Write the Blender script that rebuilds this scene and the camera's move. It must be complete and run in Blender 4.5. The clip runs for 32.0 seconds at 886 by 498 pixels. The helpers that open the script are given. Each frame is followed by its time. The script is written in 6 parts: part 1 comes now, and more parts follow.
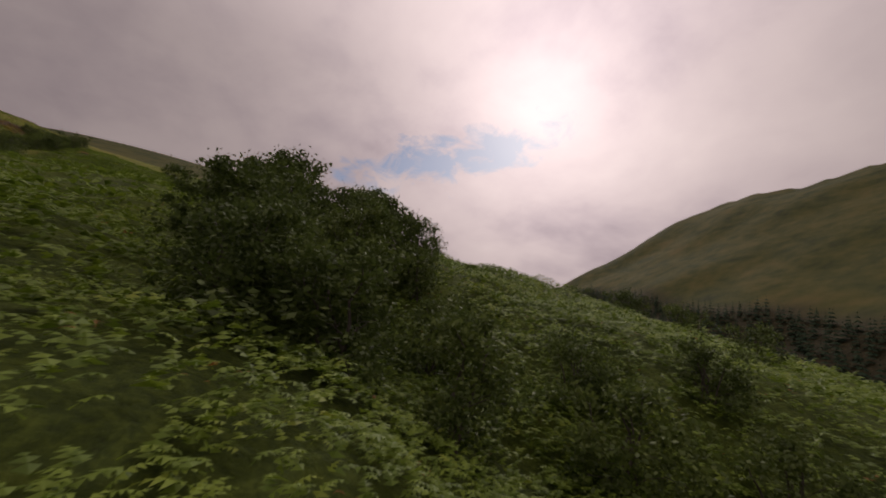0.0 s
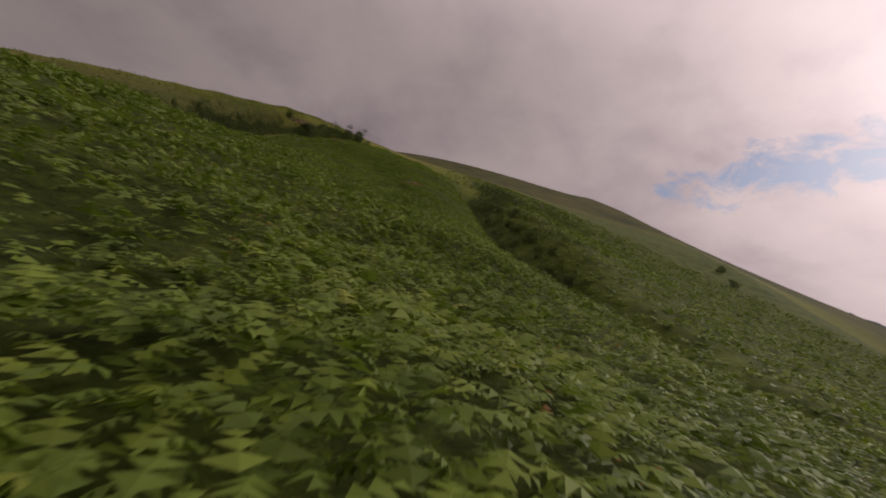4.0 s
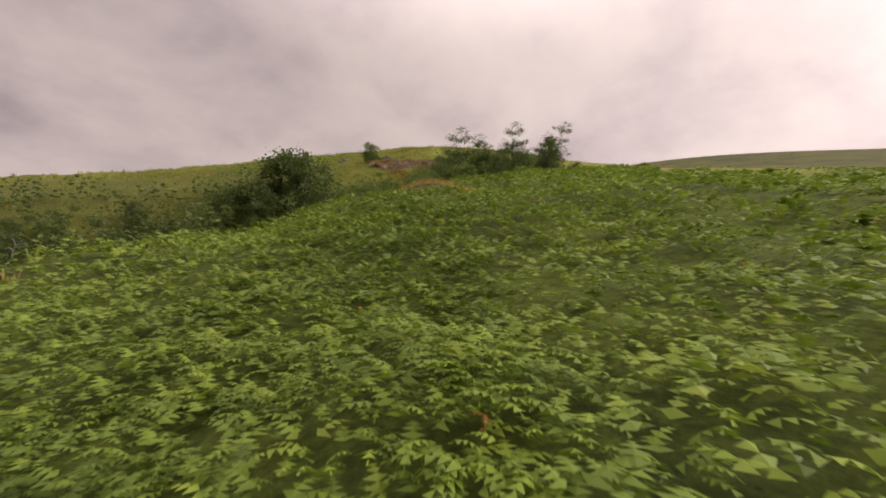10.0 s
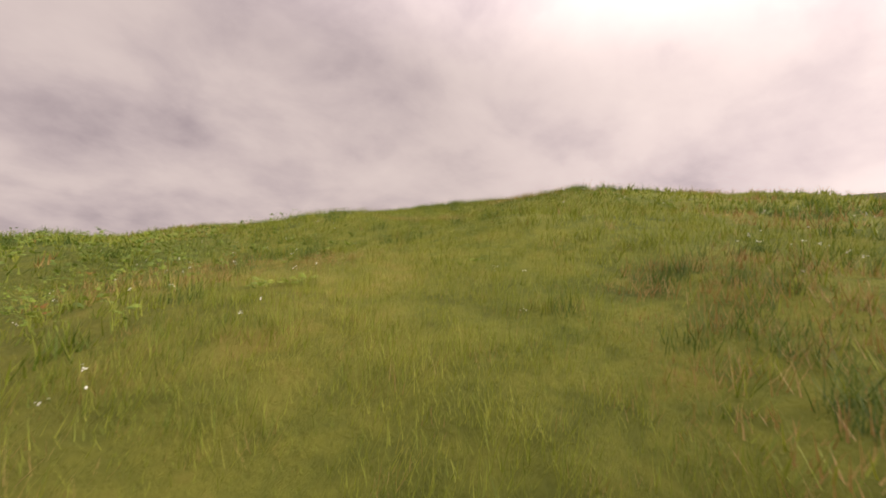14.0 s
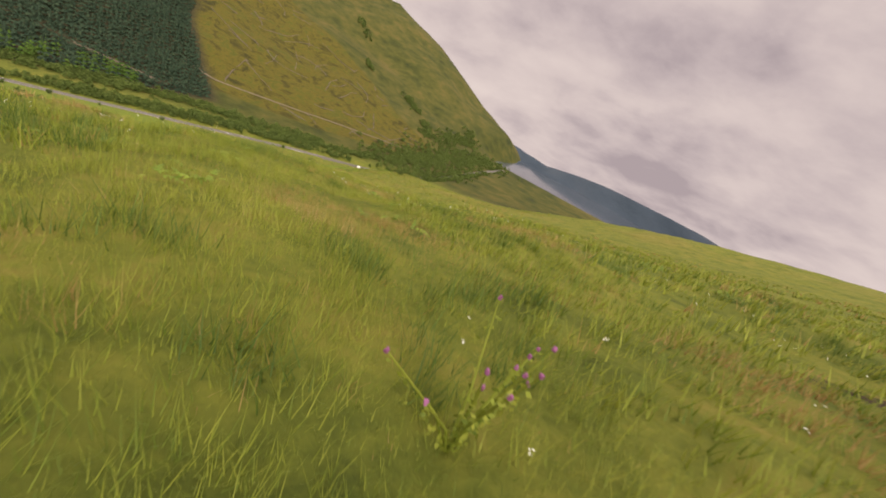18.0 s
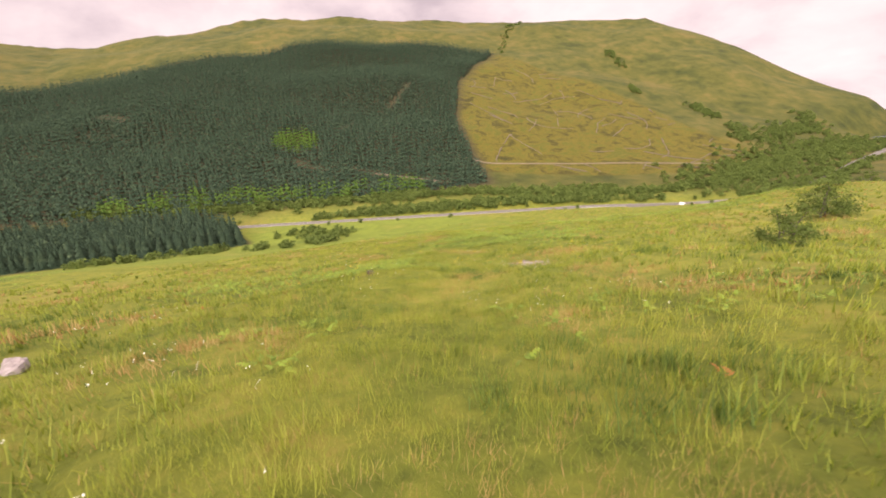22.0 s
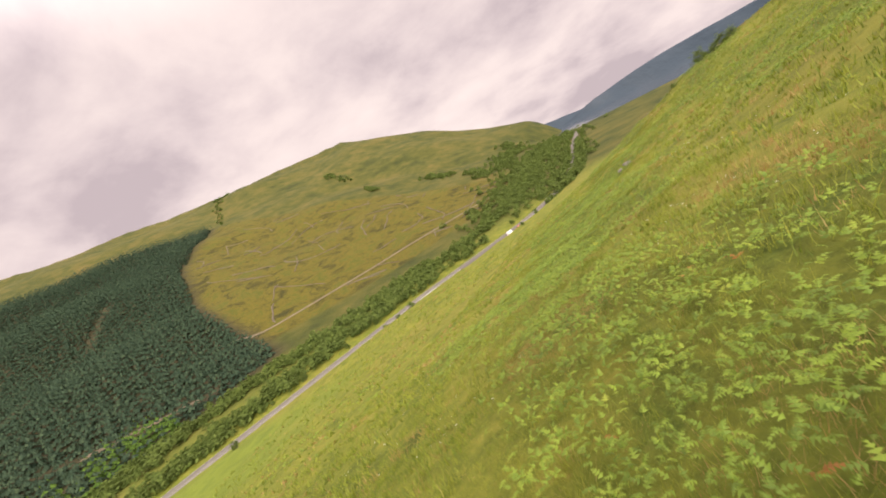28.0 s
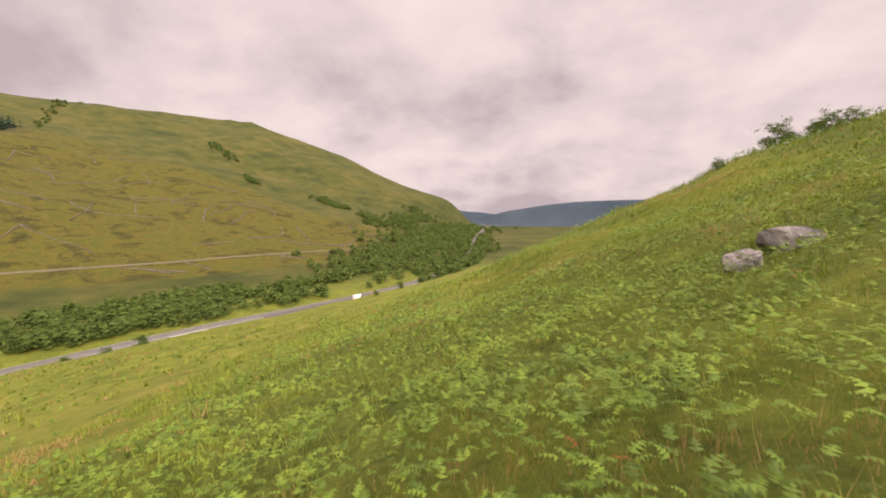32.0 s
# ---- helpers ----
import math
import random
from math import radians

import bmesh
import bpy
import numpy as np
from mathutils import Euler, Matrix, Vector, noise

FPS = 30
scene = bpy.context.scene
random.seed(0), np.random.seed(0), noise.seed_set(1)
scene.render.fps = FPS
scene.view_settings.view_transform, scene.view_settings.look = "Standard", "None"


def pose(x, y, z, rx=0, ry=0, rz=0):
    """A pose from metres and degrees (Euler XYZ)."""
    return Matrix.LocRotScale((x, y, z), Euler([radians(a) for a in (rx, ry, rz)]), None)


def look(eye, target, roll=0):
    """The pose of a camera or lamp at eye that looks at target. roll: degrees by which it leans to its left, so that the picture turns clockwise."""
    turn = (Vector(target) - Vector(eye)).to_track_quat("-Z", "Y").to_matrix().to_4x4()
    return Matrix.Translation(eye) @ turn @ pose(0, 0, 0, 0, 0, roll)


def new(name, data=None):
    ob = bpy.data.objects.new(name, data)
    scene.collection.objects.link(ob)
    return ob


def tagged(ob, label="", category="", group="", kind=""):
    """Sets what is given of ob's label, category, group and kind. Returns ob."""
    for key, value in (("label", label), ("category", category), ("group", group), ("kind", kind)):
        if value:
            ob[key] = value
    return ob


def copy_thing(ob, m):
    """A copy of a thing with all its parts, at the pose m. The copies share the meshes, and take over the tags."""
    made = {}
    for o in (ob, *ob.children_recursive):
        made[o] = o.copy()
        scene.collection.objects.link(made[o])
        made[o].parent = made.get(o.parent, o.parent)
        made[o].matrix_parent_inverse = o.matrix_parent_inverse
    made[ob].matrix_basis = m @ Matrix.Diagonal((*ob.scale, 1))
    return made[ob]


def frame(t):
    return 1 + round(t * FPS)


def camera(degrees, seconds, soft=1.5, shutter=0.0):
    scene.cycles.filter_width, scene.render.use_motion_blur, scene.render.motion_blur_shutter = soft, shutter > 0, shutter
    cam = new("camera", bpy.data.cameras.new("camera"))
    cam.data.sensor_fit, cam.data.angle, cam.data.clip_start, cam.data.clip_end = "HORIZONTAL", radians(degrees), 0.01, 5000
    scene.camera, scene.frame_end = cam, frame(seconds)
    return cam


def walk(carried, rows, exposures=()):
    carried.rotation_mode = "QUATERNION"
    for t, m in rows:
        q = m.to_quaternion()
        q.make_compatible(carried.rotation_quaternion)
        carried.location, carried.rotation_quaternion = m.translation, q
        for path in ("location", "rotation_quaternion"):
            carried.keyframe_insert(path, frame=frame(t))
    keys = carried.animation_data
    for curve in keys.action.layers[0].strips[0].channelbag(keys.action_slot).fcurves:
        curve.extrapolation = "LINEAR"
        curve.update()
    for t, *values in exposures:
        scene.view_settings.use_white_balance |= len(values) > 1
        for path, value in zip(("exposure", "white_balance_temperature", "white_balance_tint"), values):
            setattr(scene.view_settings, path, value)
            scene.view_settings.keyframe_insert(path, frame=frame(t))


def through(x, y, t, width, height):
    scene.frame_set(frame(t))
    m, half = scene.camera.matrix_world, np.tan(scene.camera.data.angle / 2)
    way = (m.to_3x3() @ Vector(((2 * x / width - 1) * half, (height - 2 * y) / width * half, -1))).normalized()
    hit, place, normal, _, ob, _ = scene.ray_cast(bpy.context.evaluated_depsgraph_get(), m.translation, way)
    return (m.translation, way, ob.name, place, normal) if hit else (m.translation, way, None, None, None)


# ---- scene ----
# ---- the camera and its path ----
cam = camera(93.0, 32.0, soft=1.8, shutter=0.04)


def aim(x, y, z, yaw, pitch, roll):
    """A pose: yaw to the left from +y, pitch up, roll as look() has it, in degrees."""
    return pose(x, y, z) @ pose(0, 0, 0, 0, 0, yaw) @ pose(0, 0, 0, 90 + pitch, 0, 0) @ pose(0, 0, 0, 0, 0, roll)


PATH = [
    (0.0, aim(-66.57, -320.23, 14.14, -120.61, 6.43, 4.43)),
    (0.5, aim(-59.15, -327.41, 15.96, -113.09, 5.42, 6.25)),
    (1.0, aim(-51.57, -334.23, 17.36, -105.47, 4.44, 7.25)),
    (1.5, aim(-43.66, -340.55, 18.33, -99.60, 3.54, 9.41)),
    (2.0, aim(-35.05, -345.67, 19.04, -94.37, 4.10, 8.87)),
    (2.5, aim(-25.81, -349.20, 19.66, -90.44, 3.48, 10.42)),
    (4.5, aim(14.86, -347.43, 24.37, -76.20, 1.22, 11.53)),
    (5.0, aim(24.96, -345.18, 26.37, -72.85, -0.17, 9.60)),
    (5.5, aim(35.04, -342.50, 28.60, -70.92, 1.72, 6.57)),
    (6.0, aim(44.97, -339.47, 31.07, -69.47, 2.57, 5.35)),
    (6.5, aim(54.63, -336.01, 33.73, -66.55, 2.73, 4.76)),
    (7.0, aim(63.93, -332.02, 36.47, -63.00, 2.61, 4.53)),
    (7.5, aim(72.99, -327.54, 39.22, -58.87, 2.61, 5.14)),
    (8.0, aim(81.99, -322.67, 41.93, -57.02, 2.54, 5.76)),
    (8.5, aim(90.98, -317.38, 44.54, -55.98, 2.85, 5.39)),
    (9.0, aim(99.74, -311.72, 46.99, -54.15, 2.90, 3.98)),
    (9.5, aim(107.96, -305.83, 49.26, -51.75, 2.98, 2.64)),
    (10.0, aim(115.26, -299.68, 51.45, -49.89, 3.19, 1.91)),
    (10.5, aim(121.37, -293.05, 53.95, -48.51, 3.41, 1.54)),
    (11.0, aim(126.83, -285.87, 57.10, -47.58, 3.61, 1.21)),
    (11.5, aim(132.84, -278.32, 60.54, -46.69, 4.78, 0.83)),
    (12.0, aim(139.93, -270.44, 63.83, -45.56, 5.44, 0.54)),
    (12.5, aim(147.53, -262.35, 67.05, -44.19, 5.50, -0.11)),
    (13.0, aim(154.85, -254.45, 70.29, -42.50, 5.49, -0.76)),
    (13.5, aim(161.60, -246.99, 73.50, -40.44, 4.96, 2.09)),
    (15.5, aim(181.25, -217.23, 81.93, -18.34, -4.66, 21.84)),
    (16.0, aim(184.30, -211.08, 83.01, -11.63, -10.41, 21.63)),
    (16.5, aim(185.26, -205.16, 83.33, -4.51, -12.70, 24.21)),
    (17.0, aim(183.89, -198.74, 83.11, 4.05, -16.30, 24.97)),
    (17.5, aim(180.49, -191.31, 81.77, 12.36, -19.12, 25.08)),
    (18.0, aim(175.16, -183.00, 79.94, 20.53, -21.60, 24.91)),
    (18.5, aim(167.85, -174.36, 77.47, 28.28, -22.47, 24.28)),
    (19.0, aim(158.69, -166.07, 74.22, 35.76, -23.87, 24.29)),
    (19.5, aim(148.08, -158.69, 69.66, 45.11, -25.57, 23.22)),
    (20.0, aim(136.66, -152.41, 64.69, 55.97, -26.55, 20.68)),
    (20.5, aim(125.11, -147.08, 59.54, 66.03, -25.16, 16.64)),
    (21.0, aim(113.75, -142.36, 54.82, 67.51, -23.40, 9.26)),
    (21.5, aim(102.67, -137.95, 50.41, 63.21, -21.95, 3.21)),
    (22.0, aim(92.94, -133.65, 46.49, 60.16, -21.07, -2.87)),
    (22.5, aim(84.08, -129.33, 43.03, 57.91, -20.55, -8.73)),
    (23.0, aim(75.68, -124.78, 39.94, 55.48, -20.15, -13.57)),
    (23.5, aim(67.58, -119.90, 37.15, 52.64, -18.77, -17.43)),
    (24.0, aim(59.57, -114.90, 34.50, 49.40, -16.50, -19.36)),
    (24.5, aim(51.36, -110.23, 31.84, 46.44, -15.48, -22.07)),
    (25.0, aim(42.90, -105.95, 29.08, 43.32, -15.28, -25.17)),
    (25.5, aim(34.44, -101.66, 26.26, 40.26, -14.72, -28.19)),
    (27.5, aim(14.52, -72.58, 17.37, 31.64, -10.94, -29.50)),
    (28.0, aim(11.08, -63.71, 14.91, 29.60, -10.53, -29.42)),
    (28.5, aim(7.81, -55.09, 12.40, 26.88, -9.50, -27.88)),
    (29.0, aim(4.88, -46.73, 9.92, 23.71, -8.03, -26.29)),
    (29.5, aim(2.50, -38.45, 7.58, 19.47, -7.61, -23.23)),
    (30.0, aim(0.85, -30.19, 5.51, 15.76, -7.16, -20.16)),
    (30.5, aim(-0.09, -22.09, 3.79, 13.40, -6.83, -15.69)),
    (31.0, aim(-0.48, -14.33, 2.45, 12.09, -7.26, -10.92)),
    (31.5, aim(-0.43, -6.97, 1.43, 11.45, -7.16, -5.81)),
    (32.0, aim(-0.09, 0.08, 0.64, 12.41, -6.91, -1.14)),
]
# seconds, stops, kelvin, tint
EXPOSURES = [
    (0.0, -2.16, 6500, 16), (2.5, -2.12, 6500, 16), (4.5, -1.94, 6500, 17), (6.0, -1.4, 6550, 17), (8.0, -0.84, 6550, 11), (9.0, -0.72, 6600, 11), (11.0, -0.64, 6650, 12),
    (13.0, -0.58, 6600, 11), (16.0, -0.28, 6600, 12), (18.0, -0.42, 6550, 10), (19.0, -0.2, 6650, 8), (20.0, -0.04, 6650, 11), (22.0, 0.26, 6500, 17), (24.0, 0.33, 6500, 16), (28.0, 0.1, 6500, 10), (32.0, -0.08, 6500, 12),
]
walk(cam, PATH, EXPOSURES)


# ---- world and light ----
SUN_YAW, SUN_UP = 226.0, 27.0
sun_way = Vector((-math.sin(radians(SUN_YAW)) * math.cos(radians(SUN_UP)), math.cos(radians(SUN_YAW)) * math.cos(radians(SUN_UP)), math.sin(radians(SUN_UP))))


def make_world():
    """A bright overcast sky: broken cloud over blue, brightest round the veiled sun."""
    world = bpy.data.worlds.new("overcast_sky")
    scene.world = world
    world.use_nodes = True
    nt = world.node_tree
    nt.nodes.clear()
    N, L = nt.nodes.new, nt.links.new

    def math_node(op, a, b=None, clamp=False):
        n = N("ShaderNodeMath")
        n.operation, n.use_clamp = op, clamp
        for i, v in enumerate((a, b)):
            if v is None:
                continue
            if isinstance(v, (int, float)):
                n.inputs[i].default_value = v
            else:
                L(v, n.inputs[i])
        return n.outputs[0]

    sky = N("ShaderNodeTexSky")
    sky.sky_type, sky.sun_disc = "NISHITA", False
    sky.sun_elevation, sky.sun_rotation = radians(SUN_UP), radians(360 - SUN_YAW)
    blue = N("ShaderNodeMix")
    blue.data_type, blue.blend_type = "RGBA", "MULTIPLY"
    blue.inputs[0].default_value = 1.0
    L(sky.outputs[0], blue.inputs[6])
    blue.inputs[7].default_value = (0.145, 0.17, 0.21, 1)
    co = N("ShaderNodeTexCoord")
    sep = N("ShaderNodeSeparateXYZ")
    L(co.outputs["Generated"], sep.inputs[0])
    # the cloud deck lies flat overhead, so its billows crowd together towards the horizon
    level = N("ShaderNodeVectorMath")
    level.operation = "MULTIPLY"
    level.inputs[1].default_value = (1.0, 1.0, 0.0)
    L(co.outputs["Generated"], level.inputs[0])
    rise = math_node("ADD", math_node("MAXIMUM", sep.outputs[2], -0.12), 0.42)
    depth = N("ShaderNodeCombineXYZ")
    for k in range(3):
        L(rise, depth.inputs[k])
    flat = N("ShaderNodeVectorMath")
    flat.operation = "DIVIDE"
    L(level.outputs[0], flat.inputs[0])
    L(depth.outputs[0], flat.inputs[1])

    def billow(scale, detail, rough, warp, offset):
        move = N("ShaderNodeVectorMath")
        move.operation = "ADD"
        move.inputs[1].default_value = offset
        L(flat.outputs[0], move.inputs[0])
        n = N("ShaderNodeTexNoise")
        n.inputs["Scale"].default_value, n.inputs["Detail"].default_value, n.inputs["Roughness"].default_value = scale, detail, rough
        n.inputs["Distortion"].default_value = warp
        L(move.outputs[0], n.inputs["Vector"])
        return n.outputs[0]

    big = billow(1.1, 7.0, 0.52, 0.12, (2.3, 0.7, 0.0))
    small = billow(3.0, 8.0, 0.56, 0.2, (5.1, 3.3, 0.0))
    # cloud brightness
    tone = N("ShaderNodeValToRGB")
    e = tone.color_ramp.elements
    e[0].position, e[0].color = 0.37, (0.56, 0.49, 0.525, 1)
    e[1].position, e[1].color = 0.66, (1.0, 0.90, 0.87, 1)
    e.new(0.45).color = (0.74, 0.655, 0.67, 1)
    e.new(0.53).color = (0.88, 0.785, 0.775, 1)
    mixn = math_node("ADD", math_node("MULTIPLY", big, 0.6), math_node("MULTIPLY", small, 0.4))
    L(mixn, tone.inputs[0])
    # towards the veiled sun the cloud lets more light through
    dot = N("ShaderNodeVectorMath")
    dot.operation = "DOT_PRODUCT"
    L(co.outputs["Generated"], dot.inputs[0])
    dot.inputs[1].default_value = sun_way
    near = math_node("MAXIMUM", dot.outputs["Value"], 0.0)
    glow = math_node("ADD", math_node("MULTIPLY", math_node("POWER", near, 45.0), 1.5), math_node("ADD", math_node("MULTIPLY", math_node("POWER", near, 9.0), 2.3), math_node("MULTIPLY", near, 0.75)))
    lit = N("ShaderNodeMix")
    lit.data_type, lit.blend_type = "RGBA", "MULTIPLY"
    lit.inputs[0].default_value = 1.0
    L(tone.outputs[0], lit.inputs[6])
    # thick cloud is brightest overhead
    high = N("ShaderNodeMapRange")
    high.interpolation_type = "SMOOTHSTEP"
    for i, v in enumerate((0.42, 0.95, 0.0, 3.0)):
        high.inputs[i + 1].default_value = v
    L(sep.outputs[2], high.inputs[0])
    gain = math_node("ADD", math_node("ADD", glow, 1.0), high.outputs[0])
    grey = N("ShaderNodeCombineColor")
    L(math_node("MULTIPLY", gain, 1.03), grey.inputs[0])
    L(math_node("MULTIPLY", gain, 0.965), grey.inputs[1])
    L(math_node("MULTIPLY", gain, 0.94), grey.inputs[2])
    L(grey.outputs[0], lit.inputs[7])
    # a long blue gap below the sun, with ragged edges
    gap_way, gap_along = Vector((0.797, -0.507, 0.328)).normalized(), Vector((-0.237, -0.327, 0.105)).normalized()
    gap_across = gap_way.cross(gap_along)

    def along(way):
        n = N("ShaderNodeVectorMath")
        n.operation = "DOT_PRODUCT"
        L(co.outputs["Generated"], n.inputs[0])
        n.inputs[1].default_value = way
        return n.outputs["Value"]

    u = math_node("DIVIDE", math_node("SUBTRACT", along(gap_along), gap_way.dot(gap_along)), 0.2)
    v = math_node("DIVIDE", along(gap_across), 0.042)
    rim = math_node("SQRT", math_node("ADD", math_node("MULTIPLY", u, u), math_node("MULTIPLY", v, v)))
    rim = math_node("ADD", rim, math_node("MULTIPLY", math_node("SUBTRACT", billow(8.0, 9.0, 0.62, 0.4, (1.7, 4.1, 0.0)), 0.5), 5.0))
    gap = N("ShaderNodeMapRange")
    for k, value in enumerate((0.55, 1.25, 0.85, 0.0)):
        gap.inputs[k + 1].default_value = value
    L(rim, gap.inputs[0])
    both = N("ShaderNodeMix")
    both.data_type = "RGBA"
    L(math_node("MULTIPLY", gap.outputs[0], math_node("GREATER_THAN", along(gap_way), 0.5)), both.inputs[0])
    L(lit.outputs[2], both.inputs[6])
    L(blue.outputs[2], both.inputs[7])
    back = N("ShaderNodeBackground")
    back.inputs[1].default_value = 1.0
    L(both.outputs[2], back.inputs[0])
    out = N("ShaderNodeOutputWorld")
    L(back.outputs[0], out.inputs[0])


make_world()
sun_data = bpy.data.lights.new("sun", "SUN")
sun_data.energy, sun_data.angle, sun_data.color = 3.0, radians(8), (1.0, 0.93, 0.82)
sun = new("sun", sun_data)
sun.matrix_world = look(sun_way * 100, (0, 0, 0))

# ---- materials ----
M = {}


class Nodes:
    """A short hand for building node trees."""

    def __init__(self, name):
        self.mat = bpy.data.materials.new(name)
        self.mat.use_nodes = True
        self.nt = self.mat.node_tree
        self.nt.nodes.clear()
        self.out = self.nt.nodes.new("ShaderNodeOutputMaterial")
        M[name] = self.mat

    def node(self, kind, **sets):
        n = self.nt.nodes.new(kind)
        for k, v in sets.items():
            n.inputs[k.replace("_", " ")].default_value = v
        return n

    def link(self, a, b):
        self.nt.links.new(a, b)

    def place(self):
        return self.nt.nodes.new("ShaderNodeNewGeometry").outputs["Position"]

    def noise(self, scale, detail=5.0, rough=0.55, vec=None, warp=0.0):
        n = self.node("ShaderNodeTexNoise", Scale=scale, Detail=detail, Roughness=rough, Distortion=warp)
        self.link(vec if vec is not None else self.place(), n.inputs["Vector"])
        return n.outputs[0]

    def ramp(self, fac, stops):
        n = self.nt.nodes.new("ShaderNodeValToRGB")
        e = n.color_ramp.elements
        e[0].position, e[0].color = stops[0][0], (*stops[0][1], 1)
        e[1].position, e[1].color = stops[-1][0], (*stops[-1][1], 1)
        for p, c in stops[1:-1]:
            e.new(p).color = (*c, 1)
        self.link(fac, n.inputs[0])
        return n.outputs[0]

    def span(self, fac, a, b, lo=0.0, hi=1.0):
        n = self.nt.nodes.new("ShaderNodeMapRange")
        for i, v in enumerate((a, b, lo, hi)):
            n.inputs[i + 1].default_value = v
        self.link(fac, n.inputs[0])
        return n.outputs[0]

    def calc(self, op, a, b):
        n = self.nt.nodes.new("ShaderNodeMath")
        n.operation = op
        for i, v in enumerate((a, b)):
            if isinstance(v, (int, float)):
                n.inputs[i].default_value = v
            else:
                self.link(v, n.inputs[i])
        return n.outputs[0]

    def mix(self, fac, a, b, kind="MIX"):
        n = self.nt.nodes.new("ShaderNodeMix")
        n.data_type, n.blend_type = "RGBA", kind
        for i, v in ((0, fac), (6, a), (7, b)):
            if isinstance(v, (int, float)):
                n.inputs[i].default_value = v
            elif isinstance(v, tuple):
                n.inputs[i].default_value = (*v, 1)
            else:
                self.link(v, n.inputs[i])
        return n.outputs[2]

    def attr(self, name):
        n = self.nt.nodes.new("ShaderNodeAttribute")
        n.attribute_name = name
        return n.outputs["Fac"]

    def island(self):
        return self.nt.nodes.new("ShaderNodeNewGeometry").outputs["Random Per Island"]

    def each(self):
        return self.nt.nodes.new("ShaderNodeObjectInfo").outputs["Random"]

    def finish(self, colour, rough=0.85, metal=0.0, bump=None, depth=0.05, strength=0.6, spec=0.3, through=0.0):
        p = self.node("ShaderNodeBsdfPrincipled", Metallic=metal)
        p.inputs["Specular IOR Level"].default_value = spec
        if isinstance(colour, tuple):
            p.inputs["Base Color"].default_value = (*colour, 1)
        else:
            self.link(colour, p.inputs["Base Color"])
        if isinstance(rough, float):
            p.inputs["Roughness"].default_value = rough
        else:
            self.link(rough, p.inputs["Roughness"])
        if bump is not None:
            b = self.node("ShaderNodeBump", Strength=strength, Distance=depth)
            self.link(bump, b.inputs["Height"])
            self.link(b.outputs[0], p.inputs["Normal"])
        last = p.outputs[0]
        if through > 0:
            t = self.nt.nodes.new("ShaderNodeBsdfTranslucent")
            if isinstance(colour, tuple):
                t.inputs[0].default_value = (*colour, 1)
            else:
                self.link(colour, t.inputs[0])
            m = self.nt.nodes.new("ShaderNodeMixShader")
            m.inputs[0].default_value = through
            self.link(last, m.inputs[1])
            self.link(t.outputs[0], m.inputs[2])
            last = m.outputs[0]
        self.link(last, self.out.inputs[0])
        return self.mat


def leaf_material(name, stops, patch=None, through=0.3, rough=0.6, spec=0.25):
    """Leaves: each leaf its own shade, drifting from place to place."""
    n = Nodes(name)
    own = n.calc("ADD", n.calc("MULTIPLY", n.island(), 0.42), n.calc("ADD", n.calc("MULTIPLY", n.span(n.noise(0.16, 3), 0.3, 0.7), 0.3), n.calc("MULTIPLY", n.span(n.noise(1.1, 3), 0.32, 0.68), 0.28)))
    c = n.ramp(own, stops)
    if patch:
        c = n.mix(n.span(n.noise(0.035, 3), 0.5, 0.72), c, patch, "MULTIPLY")
    n.finish(c, rough, spec=spec, through=through)


leaf_material("bracken", [(0.0, (0.06, 0.092, 0.015)), (0.4, (0.13, 0.20, 0.022)), (0.75, (0.215, 0.30, 0.032)), (0.93, (0.30, 0.33, 0.045)), (1.0, (0.22, 0.13, 0.035))], through=0.3, rough=0.58, spec=0.28)
leaf_material("dead_bracken", [(0.0, (0.18, 0.085, 0.024)), (0.6, (0.29, 0.14, 0.03)), (1.0, (0.36, 0.22, 0.06))])
leaf_material("golden_bracken", [(0.0, (0.25, 0.22, 0.03)), (1.0, (0.42, 0.33, 0.04))])
leaf_material("grass", [(0.0, (0.055, 0.095, 0.012)), (0.3, (0.115, 0.165, 0.018)), (0.5, (0.20, 0.24, 0.025)), (0.8, (0.29, 0.315, 0.042)), (1.0, (0.38, 0.35, 0.09))])
leaf_material("tussock", [(0.0, (0.035, 0.07, 0.012)), (0.6, (0.085, 0.14, 0.02)), (1.0, (0.20, 0.26, 0.04))])
leaf_material("dry_grass", [(0.0, (0.20, 0.105, 0.03)), (0.5, (0.32, 0.22, 0.07)), (1.0, (0.45, 0.37, 0.15))])
leaf_material("heath", [(0.0, (0.06, 0.034, 0.016)), (0.35, (0.15, 0.095, 0.032)), (0.6, (0.27, 0.19, 0.06)), (0.8, (0.2, 0.19, 0.04)), (1.0, (0.16, 0.18, 0.03))])
leaf_material("broad_leaf", [(0.0, (0.04, 0.062, 0.018)), (0.5, (0.085, 0.122, 0.028)), (1.0, (0.16, 0.205, 0.045))])
leaf_material("rowan_leaf", [(0.0, (0.065, 0.1, 0.024)), (0.6, (0.155, 0.215, 0.045)), (1.0, (0.26, 0.32, 0.085))])
leaf_material("birch_leaf", [(0.0, (0.045, 0.065, 0.022)), (0.6, (0.085, 0.115, 0.035)), (1.0, (0.14, 0.17, 0.06))])
leaf_material("spruce", [(0.0, (0.022, 0.039, 0.025)), (0.6, (0.045, 0.072, 0.042)), (1.0, (0.085, 0.115, 0.055))], through=0.2, rough=0.95, spec=0.03)
